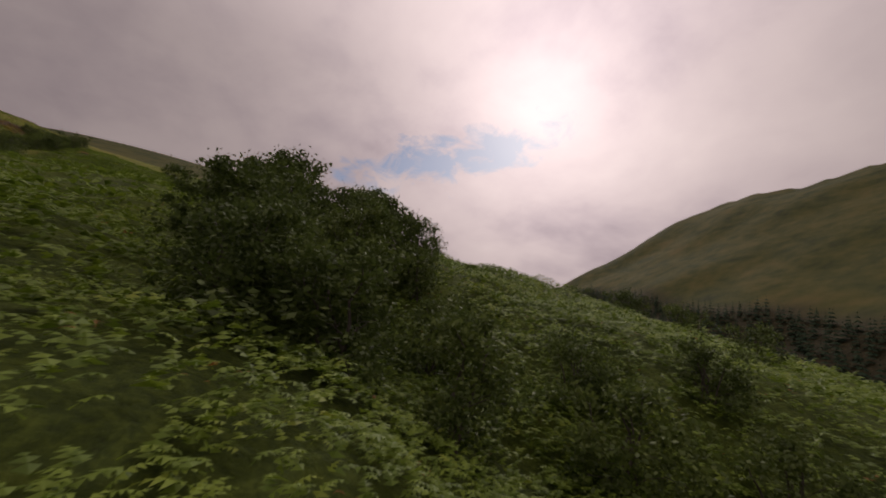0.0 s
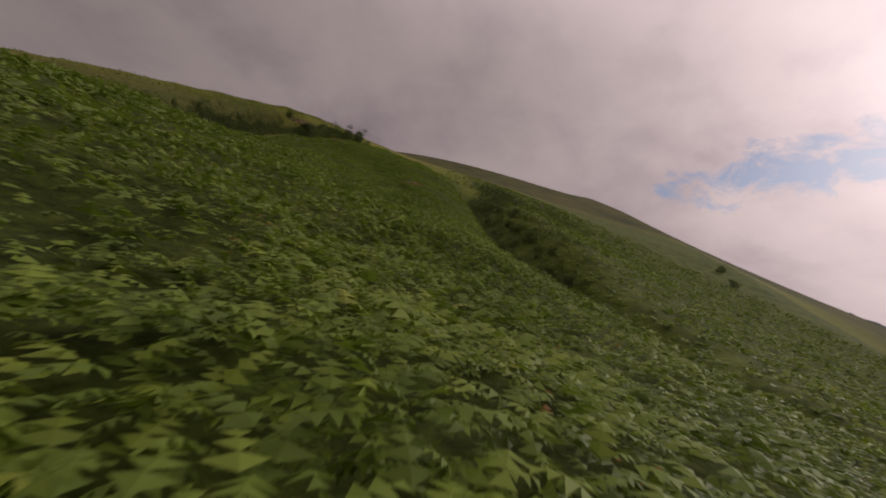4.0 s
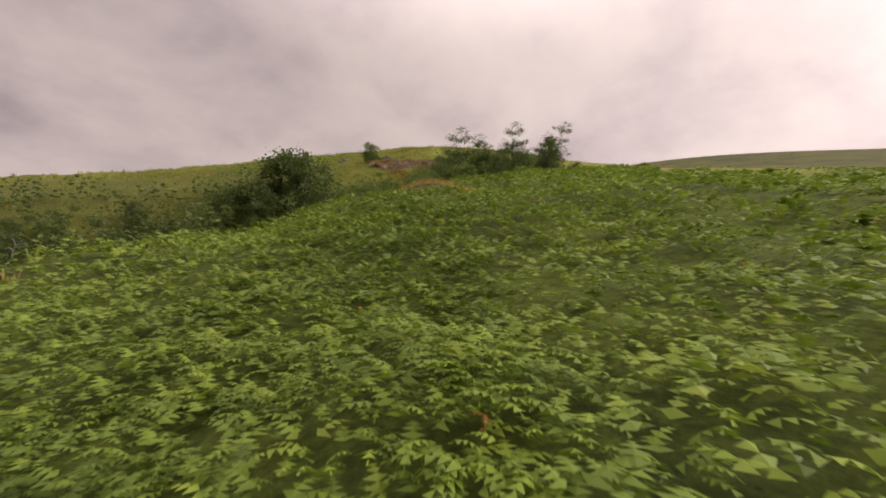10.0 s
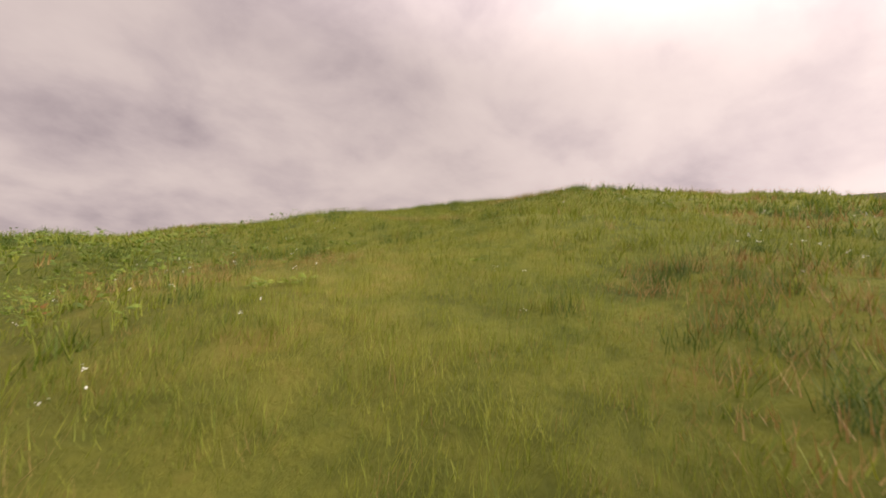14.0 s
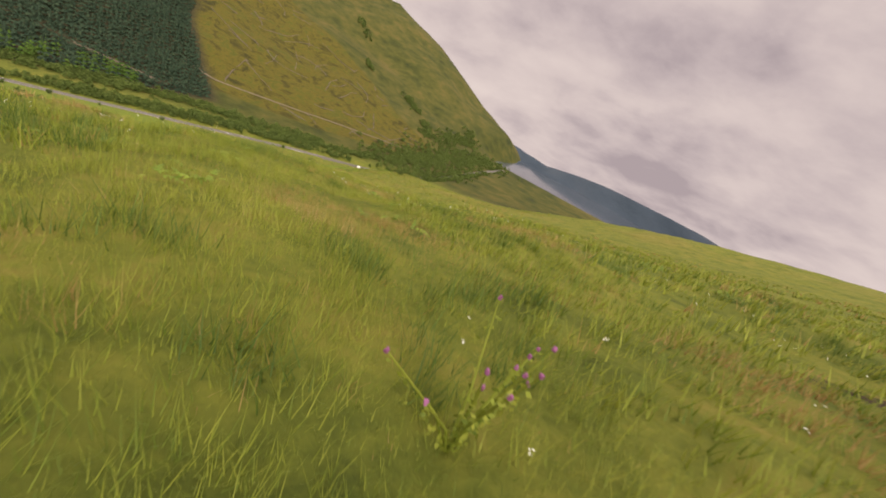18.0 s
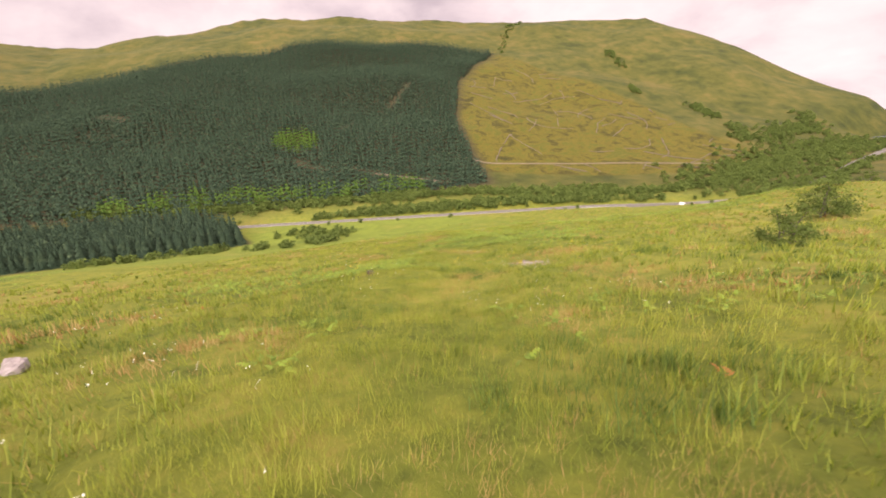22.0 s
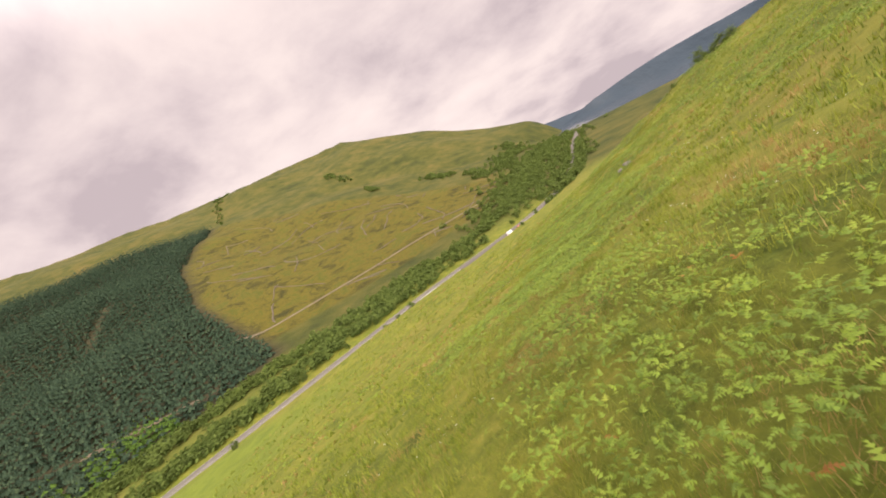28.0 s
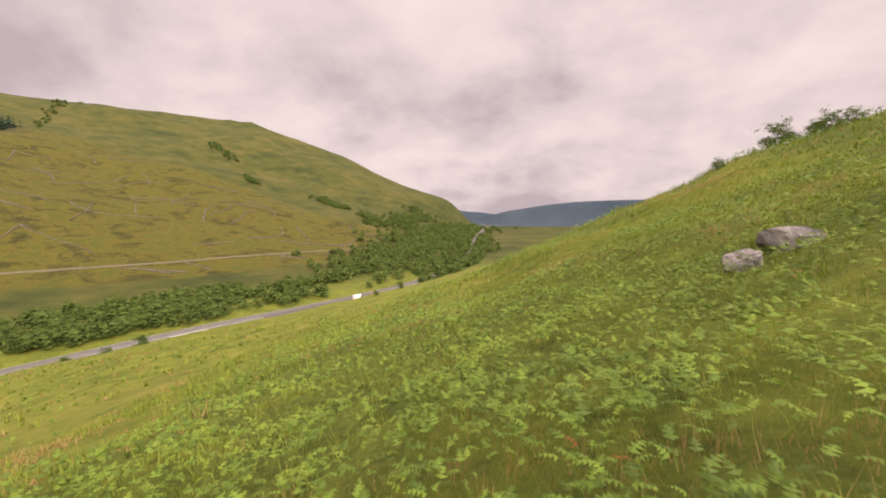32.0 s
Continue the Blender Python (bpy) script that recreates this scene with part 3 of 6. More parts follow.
def bracken_at(x, y):
    b = np.zeros(np.shape(x))
    for line, half in BRACKEN:
        d, _ = away(x, y, line)
        k = 1 - smooth01((d - half * 0.6) / (half * 0.6))
        if half > 60:
            k = k * (1 - smooth01((y + 278) / 9) * smooth01((x - 30) / 30))
        b = np.maximum(b, k * {12: 0.5, 38: 0.4}.get(half, 1.0))
    # bare strips between the stands lower down the slope
    low = smooth01((y + 150) / 40)
    gap = smooth01((waves(x * 0.8 + y * 0.25, y * 0.55, 41, 20) + 0.1) / 0.5)
    return b * (1 - 0.95 * gap * low) * (1 - 0.35 * smooth01((waves(x, y, 42, 60) - 0.35) / 0.4) * (1 - low))


def build_ground():
    gx = axis([(-4300, 0), (-2000, 230), (-1300, 60), (-420, 14), (-120, 7), (-90, 3), (240, 1.8), (420, 6), (900, 20), (2000, 80), (4300, 230)])
    gy = axis([(-4300, 0), (-2400, 200), (-1500, 50), (-560, 16), (-440, 5), (-385, 3), (70, 1.8), (200, 5), (800, 13), (1700, 30), (4300, 200)])
    X, Y = np.meshgrid(gx, gy)
    Z = height(X, Y)
    v = np.stack([X.ravel(), Y.ravel(), Z.ravel()], 1)
    nx, ny = len(gx), len(gy)
    i = (np.arange(ny - 1)[:, None] * nx + np.arange(nx - 1)[None]).ravel()
    me = mesh_from("ground", v, np.stack([i, i + 1, i + 1 + nx, i + nx], 1), [M["ground"]], smooth=True)
    x, y = v[:, 0].astype(float), v[:, 1].astype(float)
    far = 1 - inside(x, y, [(-170, -480), (300, -480), (330, 150), (-30, 200), (-140, 60), (-215, -80)], 90)
    far = np.maximum(far, 0.7 * inside(x, y, MOOR, 30))
    zones = {
        "bracken": bracken_at(x, y) * (1 - 0.5 * smooth01((y + 170) / 30)),
        "upland": far,
        "felled": inside(x, y, FELLED, 18),
        "meadow": np.maximum(inside(x, y, MEADOW, 25), 0.0),
        "forest": np.maximum.reduce([inside(x, y, FOREST, 12), inside(x, y, BLOCK, 6), inside(x, y, SOUTH_WOOD, 20)]),
        "peat": np.maximum(np.maximum(1 - smooth01((away(x, y, CRAG)[0] - 1.2) / 2.0), 0.55 * (1 - smooth01((away(x, y, HEATH)[0] - 2.4) / 2.4))), np.maximum(0.5 * (1 - smooth01((np.hypot(x - 71, y + 329) - 0.8) / 1.8)), np.maximum.reduce([1 - smooth01((np.hypot(x - a, y - b) - r) / 1.6) for a, b, r in HOLES]))),
        "scree": np.maximum.reduce([1 - smooth01((np.hypot((x - 70.6) * 0.75, y + 113.6) - 0.3) / 3.2), 0.75 * (1 - smooth01((np.hypot(x - 11.9, y + 67.8) - 0.3) / 1.3)), 0.7 * (1 - smooth01((np.hypot(x - 79, y + 147) - 0.4) / 1.6))]),
    }
    for name, values in zones.items():
        me.attributes.new(name, "FLOAT", "POINT").data.foreach_set("value", values.astype(np.float32))
    tagged(new("ground", me), "rough hill pasture with bracken, moss and peat", "ground", kind="structure")


def strip(name, line, half, lift, mat, step=4.0, crown=0.0):
    """A ribbon of ground along a line, with sunk edges."""
    pts = [Vector((*p, 0)) for p in line]
    way = []
    for a, b in zip(pts, pts[1:]):
        k = max(1, int((b - a).length / step))
        way += [a.lerp(b, j / k) for j in range(k)]
    way.append(pts[-1])
    w = np.array([(p.x, p.y) for p in way])
    for _ in range(6):
        w[1:-1] = (w[:-2] + 2 * w[1:-1] + w[2:]) / 4
    t = np.gradient(w, axis=0)
    t /= np.linalg.norm(t, axis=1)[:, None]
    side = np.stack([t[:, 1], -t[:, 0]], 1)
    cols = []
    for off, drop in ((-half - 0.3, -0.8), (-half, 0), (0, crown), (half, 0), (half + 0.3, -0.8)):
        q = w + side * off
        cols.append(np.column_stack([q, height(w[:, 0], w[:, 1]) + lift + drop]))
    v = np.concatenate(cols)
    n = len(w)
    f = [(c * n + k, c * n + k + 1, (c + 1) * n + k + 1, (c + 1) * n + k) for c in range(4) for k in range(n - 1)]
    return mesh_from(name, v, f, [mat], smooth=True), w, side


def build_road():
    me, w, side = strip("road", ROAD, 3.0, 0.25, M["asphalt"], crown=0.06)
    road = tagged(new("road", me), "grey two-lane asphalt road through the glen", "road", kind="structure")
    for off in (-2.75, 2.75):
        line = [tuple(p) for p in (w + side * off)[::3]]
        em, _, _ = strip("edge_line", line, 0.06, 0.29, M["road_paint"])
        part("edge_line", em, road, "white painted edge line")
    me, _, _ = strip("lay_by", [(-92, 128), (-74, 153), (-63, 172)], 5.6, 0.2, M["asphalt"])
    tagged(new("lay_by", me), "widened asphalt lay-by beside the road", "lay-by", kind="structure")
    me, _, _ = strip("forest_track", [(-300, 118), (-266, 128), (-228, 186), (-190, 245), (-150, 300), (-113, 348)], 1.5, 0.35, M["gravel"])
    tagged(new("forest_track", me), "pale gravel forestry track across the felled slope", "track", kind="structure")
    me, _, _ = strip("forest_track", [(-300, 20), (-270, 46), (-250, 62)], 2.4, 0.4, M["gravel"])
    tagged(new("forest_track", me), "short pale gravel track among the spruces", "track", kind="structure")


def build_loch():
    v = [(-300, 600, -50), (620, 600, -50), (620, 880, -50), (-330, 880, -50)]
    tagged(new("loch", mesh_from("loch", v, [(0, 1, 2, 3)], [M["water"]])), "still grey loch at the foot of the glen", "water", kind="structure")


def far_range(name, centre, yaw0, yaw1, dist, tops, deep, foot, label):
    """A far range of mountains: a crest between two bearings, sloping down to both sides."""
    k = 90
    yaw = np.radians(np.linspace(yaw0, yaw1, k))
    crest = np.interp(np.linspace(0, 1, k), np.linspace(0, 1, len(tops)), tops)
    crest = crest + deep * (9 * np.sin(np.linspace(0, 21, k)) + 5 * np.sin(np.linspace(1, 57, k)))
    rows = []
    for d, up in ((-900, 0.0), (-600, 0.28), (-300, 0.62), (-100, 0.92), (0, 1.0), (250, 0.6), (500, -0.2)):
        r = dist + deep * d + deep * 40 * np.sin(np.linspace(0, 40, k) + d)
        rows.append(np.column_stack([centre[0] - np.sin(yaw) * r, centre[1] + np.cos(yaw) * r, foot + (crest - foot) * up]))
    v = np.concatenate(rows)
    f = [(a * k + j, a * k + j + 1, (a + 1) * k + j + 1, (a + 1) * k + j) for a in range(6) for j in range(k - 1)]
    tagged(new(name, mesh_from(name, v, f, [M["haze_blue_mountain"]], smooth=True)), label, "mountain", kind="structure")


build_ground()
build_road()
build_loch()
# backdrop ranges: their blue is air haze put into the material colour
far_range("backdrop_north", (0, 0), -36, 9, 900, [-34, -20, -12, -9, -9, -11, -16, -28, -52], 0.06, -60, "wooded mountain beyond the loch, painted haze blue")
far_range("backdrop_northwest", (0, 0), 2, 26, 960, [-46, -34, -26, -22, -20, -24], 0.05, -60, "low hills far across the loch, painted haze blue")
far_range("backdrop_southeast", (-60, -320), 212, 236, 3900, [230, 260, 120, 180, 140, 220, 300], 1.0, -110, "mountains under cloud at the head of the glen, painted haze blue")

# ---- plants ----
def tube(points, radii, sides=6):
    """A tapered tube through points: corners and quads."""
    p = np.asarray(points, float)
    t = np.gradient(p, axis=0)
    t /= np.linalg.norm(t, axis=1)[:, None] + 1e-9
    ref = np.where(np.abs(t[:, 2:3]) > 0.9, [[1.0, 0, 0]], [[0, 0, 1.0]])
    a = np.cross(t, ref)
    a /= np.linalg.norm(a, axis=1)[:, None] + 1e-9
    b = np.cross(t, a)
    ang = np.linspace(0, 2 * math.pi, sides, endpoint=False)
    ring = np.cos(ang)[None, :, None] * a[:, None] + np.sin(ang)[None, :, None] * b[:, None]
    v = (p[:, None] + ring * np.asarray(radii)[:, None, None]).reshape(-1, 3)
    f = [(i * sides + k, i * sides + (k + 1) % sides, (i + 1) * sides + (k + 1) % sides, (i + 1) * sides + k) for i in range(len(p) - 1) for k in range(sides)]
    return v, np.array(f)


def leaf_quads(centres, size, rng, droop=0.3):
    """A pointed leaf, four corners, at each centre, turned at random."""
    n = len(centres)
    d = rng.normal(size=(n, 3))
    d[:, 2] = d[:, 2] * 0.6 - droop
    d /= np.linalg.norm(d, axis=1)[:, None]
    e = np.cross(d, rng.normal(size=(n, 3)))
    e /= np.linalg.norm(e, axis=1)[:, None] + 1e-9
    s = (size * rng.uniform(0.6, 1.3, n))[:, None]
    v = np.stack([centres - d * s * 0.5, centres + e * s * 0.32, centres + d * s * 0.6, centres - e * s * 0.32], 1).reshape(-1, 3)
    return v, np.arange(4 * n).reshape(-1, 4)


def make_tree(name, label, high, wide, seed, leaf, bark="bark", stems=1, leaves=2600, size=0.15, limbs=7, bare=0.25, category="tree", group=""):
    """A broadleaved tree or bush: a trunk or several stems, limbs and a loose, uneven crown."""
    rng = np.random.default_rng(seed)
    root = tagged(new(name), label, category, group)
    tips = []
    for k in range(stems):
        lean = rng.normal(size=2) * (0.10 if stems == 1 else 0.17)
        top = high * rng.uniform(0.72, 0.9)
        s = np.linspace(0, 1, 7)
        wob = rng.normal(size=(7, 2)) * 0.03 * high * s[:, None]
        base = rng.normal(size=2) * (0.0 if stems == 1 else 0.18 * wide * 0.4)
        pts = np.column_stack([base + np.outer(s, lean) * high + wob, s * top - 0.25])
        r0 = 0.022 * high / math.sqrt(stems) + 0.02
        v, f = tube(pts, r0 * (1 - 0.82 * s) + 0.006)
        part("trunk" if stems == 1 else "stem", mesh_from("trunk", v, f, [M[bark]], True), root)
        for j in range(max(2, limbs // stems)):
            u = rng.uniform(bare, 0.95)
            a0 = np.array([np.interp(u, s, pts[:, c]) for c in range(3)])
            az = rng.uniform(0, 6.283)
            reach = wide * 0.5 * rng.uniform(0.55, 1.05) * (1.15 - 0.6 * u)
            end = a0 + np.array([math.cos(az) * reach, math.sin(az) * reach, high * rng.uniform(0.04, 0.22)])
            mid = (a0 + end) / 2 + np.array([0, 0, high * 0.05]) + rng.normal(size=3) * 0.03 * high
            q = np.array([a0, (a0 + mid) / 2 + rng.normal(size=3) * 0.01 * high, mid, (mid + end) / 2, end])
            v, f = tube(q, np.linspace(r0 * 0.42 * (1.1 - u), 0.006, 5), 5)
            part("branch", mesh_from("branch", v, f, [M[bark]], True), root)
            tips += [(mid + end) / 2, end] + [mid + (end - mid) * rng.uniform(0.1, 1.15) + rng.normal(size=3) * np.array([0.11, 0.11, 0.08]) * wide for q in range(4)]
        tips += [pts[-1], pts[-2], pts[-1] + rng.normal(size=3) * 0.05 * high]
    tips = np.array(tips)
    weight = rng.uniform(0.3, 1.0, len(tips))
    pick = rng.choice(len(tips), leaves, p=weight / weight.sum())
    blob = rng.uniform(0.55, 1.25, len(tips))[pick][:, None]
    c = tips[pick] + rng.normal(size=(leaves, 3)) * np.array([0.062, 0.062, 0.042]) * wide * blob
    c[:, 2] = np.maximum(c[:, 2], 0.12 * high * bare)
    v, f = leaf_quads(c, size, rng)
    part("crown", mesh_from("crown", v, f, [M[leaf]]), root)
    return root


def stand(ob, x, y, turn=0.0, scale=1.0, sink=0.05, tilt=0.0):
    ob.matrix_basis = pose(x, y, float(height(x, y)) - sink, tilt, 0, turn) @ Matrix.Scale(scale, 4)


def copies(ob, places, seed, lo=0.8, hi=1.2, sink=0.05):
    """More of the same thing, turned and scaled, at places (x, y) or (x, y, scale)."""
    rng = random.Random(seed)
    for p in places:
        k = p[2] if len(p) > 2 else rng.uniform(lo, hi)
        copy_thing(ob, pose(p[0], p[1], float(height(p[0], p[1])) - sink, 0, 0, rng.uniform(0, 360)) @ Matrix.Scale(k, 4))


def scatter(box, density, seed):
    """Random places (x, y) over a box, so many to the square metre."""
    rng = np.random.default_rng(seed)
    n = int((box[2] - box[0]) * (box[3] - box[1]) * density)
    return rng.uniform(box[0], box[2], n), rng.uniform(box[1], box[3], n), rng


def fronds(x, y, rng, count, pairs, length, tall, droop=0.55):
    """Arching fronds with paired leaflets, round each place; one joined set of corners and triangles."""
    n = len(x) * count
    bx, by = np.repeat(x, count), np.repeat(y, count)
    az = rng.uniform(0, 6.283, n)
    L = np.repeat(length * np.ones(len(x)), count) * rng.uniform(0.65, 1.25, n)
    tilt = rng.uniform(0.35, 1.0, n)
    h0 = tall * rng.uniform(0.35, 0.9, n)
    off = rng.uniform(0, 0.25, n)
    bx, by = bx + np.cos(az) * off, by + np.sin(az) * off
    bz = height(bx, by)
    s = np.linspace(0, 1, pairs + 1)
    ca, sa = np.cos(az)[:, None], np.sin(az)[:, None]
    r = L[:, None] * s * np.cos(tilt)[:, None]
    z = bz[:, None] + h0[:, None] + L[:, None] * (np.sin(tilt)[:, None] * s - droop * s * s)
    mid = np.stack([bx[:, None] + ca * r, by[:, None] + sa * r, z], 2)
    k = pairs
    sm = (s[:-1] + 0.75 / k)
    w = 0.33 * L[:, None] * (1 - sm) ** 0.8 * (0.75 + 0.5 * rng.random((n, k)))
    rr = L[:, None] * np.minimum(sm + 0.35 / k, 1.1) * np.cos(tilt)[:, None]
    zz = bz[:, None] + h0[:, None] + L[:, None] * (np.sin(tilt)[:, None] * sm - droop * sm * sm)
    tips = []
    for side in (-1, 1):
        tips.append(np.stack([bx[:, None] + ca * rr - side * sa * w, by[:, None] + sa * rr + side * ca * w, zz - 0.22 * w], 2))
    v = np.concatenate([mid, tips[0], tips[1]], 1)
    m = v.shape[1]
    f = np.concatenate([np.stack([np.arange(k), np.arange(k) + 1, k + 1 + np.arange(k)], 1), np.stack([np.arange(k) + 1, np.arange(k), 2 * k + 1 + np.arange(k)], 1)])
    faces = (np.arange(n)[:, None, None] * m + f[None]).reshape(-1, 3)
    return v.reshape(-1, 3), faces


def blades(x, y, rng, count, tall, wide, spread=0.12, lift=0.0):
    """Tufts of thin leaning grass blades."""
    n = len(x) * count
    bx, by = np.repeat(x, count) + rng.normal(size=n) * spread, np.repeat(y, count) + rng.normal(size=n) * spread
    bz = height(bx, by) - 0.03 + lift
    az = rng.uniform(0, 6.283, n)
    h = np.repeat(tall * np.ones(len(x)), count) * rng.uniform(0.5, 1.3, n)
    lean = h * rng.uniform(0.2, 0.9, n)
    w = wide * rng.uniform(0.6, 1.3, n)
    ca, sa = np.cos(az), np.sin(az)
    a = np.stack([bx - sa * w, by + ca * w, bz], 1)
    b = np.stack([bx + sa * w, by - ca * w, bz], 1)
    t = np.stack([bx + ca * lean, by + sa * lean, bz + 0.95 * h], 1)
    v = np.stack([a, b, t], 1).reshape(-1, 3)
    return v, np.arange(3 * n).reshape(-1, 3)


def stuff(name, v, f, mat, label, category):
    return tagged(new(name, mesh_from(name, v, f, [M[mat]])), label, category, kind="stuff")


# stretches of the plan that are seen from close by
LOWER = [(-72, -315), (-52, -334), (-35, -346), (-5, -351), (25, -345), (64, -332), (100, -312), (127, -286)]
UPPER = [(155, -254), (172, -232), (184, -211), (184, -199), (175, -183), (159, -166), (137, -152), (114, -142), (93, -134), (76, -125), (60, -115)]
DOWN = [(60, -115), (43, -106), (26, -88), (11, -64), (5, -47), (1, -30), (0, 0), (3, 22), (8, 40)]


SOUTH_GULLY = [(-5, -388), (20, -377), (44, -366), (60, -359), (83, -351), (106, -342), (127, -334), (152, -328), (177, -323), (203, -321)]


def lines_away(x, y, lines):
    return np.minimum.reduce([away(x, y, ln)[0] for ln in lines])


def build_bracken():
    box = (-140, -540, 290, 80)
    both = [LOWER, DOWN, UPPER]
    crags = [(163, -248, 4.5), (169, -249, 4.0), (71, -329, 1.9), (70.6, -113.6, 2.2), (11.9, -67.8, 0.7), (135.1, -281.6, 1.8)]
    for lo, hi, density, count, pairs, length, tall, seed in ((0, 3.5, 15.0, 4, 5, 0.42, 0.62, 1), (3.5, 10, 9.0, 3, 4, 0.48, 0.64, 2), (10, 32, 3.0, 3, 3, 0.72, 0.62, 3), (32, 160, 0.34, 3, 2, 1.7, 0.6, 4)):
        x, y, rng = scatter(box, density, seed)
        d = lines_away(x, y, both)
        keep = (d >= lo) & (d < hi) & (rng.random(len(x)) < 1.25 * bracken_at(x, y) - 0.1)
        swell = waves(x, y, 48, 3.4) + 0.7 * waves(x, y, 49, 9.0)
        keep &= (y > -150) | (lo > 10) | (rng.random(len(x)) < 0.95 * smooth01((swell + 1.55) / 0.9))
        keep &= (y < -150) | (rng.random(len(x)) < (0.35 if lo > 30 else 0.72))
        keep &= (lines_away(x, y, [HEATH]) > 3.2) & (lines_away(x, y, [SOUTH_GULLY]) > 5)
        for cx, cy, r in crags:
            keep &= np.hypot(x - cx, y - cy) > r
        x, y = x[keep], y[keep]
        high = tall * np.clip(0.85 + 0.55 * swell[keep], 0.35, 1.7)
        dead = rng.random(len(x)) < np.where(y > -150, 0.006, 0.012)
        v, f = fronds(x[~dead], y[~dead], rng, count, pairs, length * np.where(y[~dead] > -262, 0.58, 0.95), np.repeat(high[~dead], count))
        stuff("bracken", v, f, "bracken", "dense green bracken fronds over the hillside", "bracken")
        if dead.any():
            v, f = fronds(x[dead], y[dead], rng, 3, max(pairs, 3), length * 0.5, tall * 0.7)
            stuff("dead_bracken", v, f, "dead_bracken", "scattered rust-brown dead bracken fronds", "bracken")
    # thin bracken among the grass higher up, and gold fronds below the crag
    x, y, rng = scatter((60, -270, 200, -100), 0.35, 5)
    keep = (lines_away(x, y, [UPPER]) < 26) & (waves(x, y, 44, 30) > 0.35) & (lines_away(x, y, [UPPER]) > 1.5)
    v, f = fronds(x[keep], y[keep], rng, 4, 5, 0.38, 0.22)
    stuff("bracken", v, f, "bracken", "thin green bracken growing through grass", "bracken")
    rng = np.random.default_rng(6)
    x, y = 161.2 + rng.normal(size=130) * 1.5, -251.8 + rng.normal(size=130) * 0.9
    v, f = fronds(x, y, rng, 4, 8, 0.42, 0.3)
    stuff("golden_bracken", v, f, "golden_bracken", "yellowing bracken fronds below the rock outcrop", "bracken")
    x, y = np.concatenate([164 + rng.normal(size=40) * 5, 95 + rng.normal(size=30) * 16, 181 + rng.normal(size=26) * 6]), np.concatenate([-240 + rng.normal(size=40) * 6, -135 + rng.normal(size=30) * 10, -203 + rng.normal(size=26) * 6])
    far = lines_away(x, y, [UPPER]) > 2.6
    v, f = fronds(x[far], y[far], rng, 3, 7, 0.28, 0.14)
    stuff("dead_bracken", v, f, "dead_bracken", "rust-orange dead fronds among the grass", "bracken")


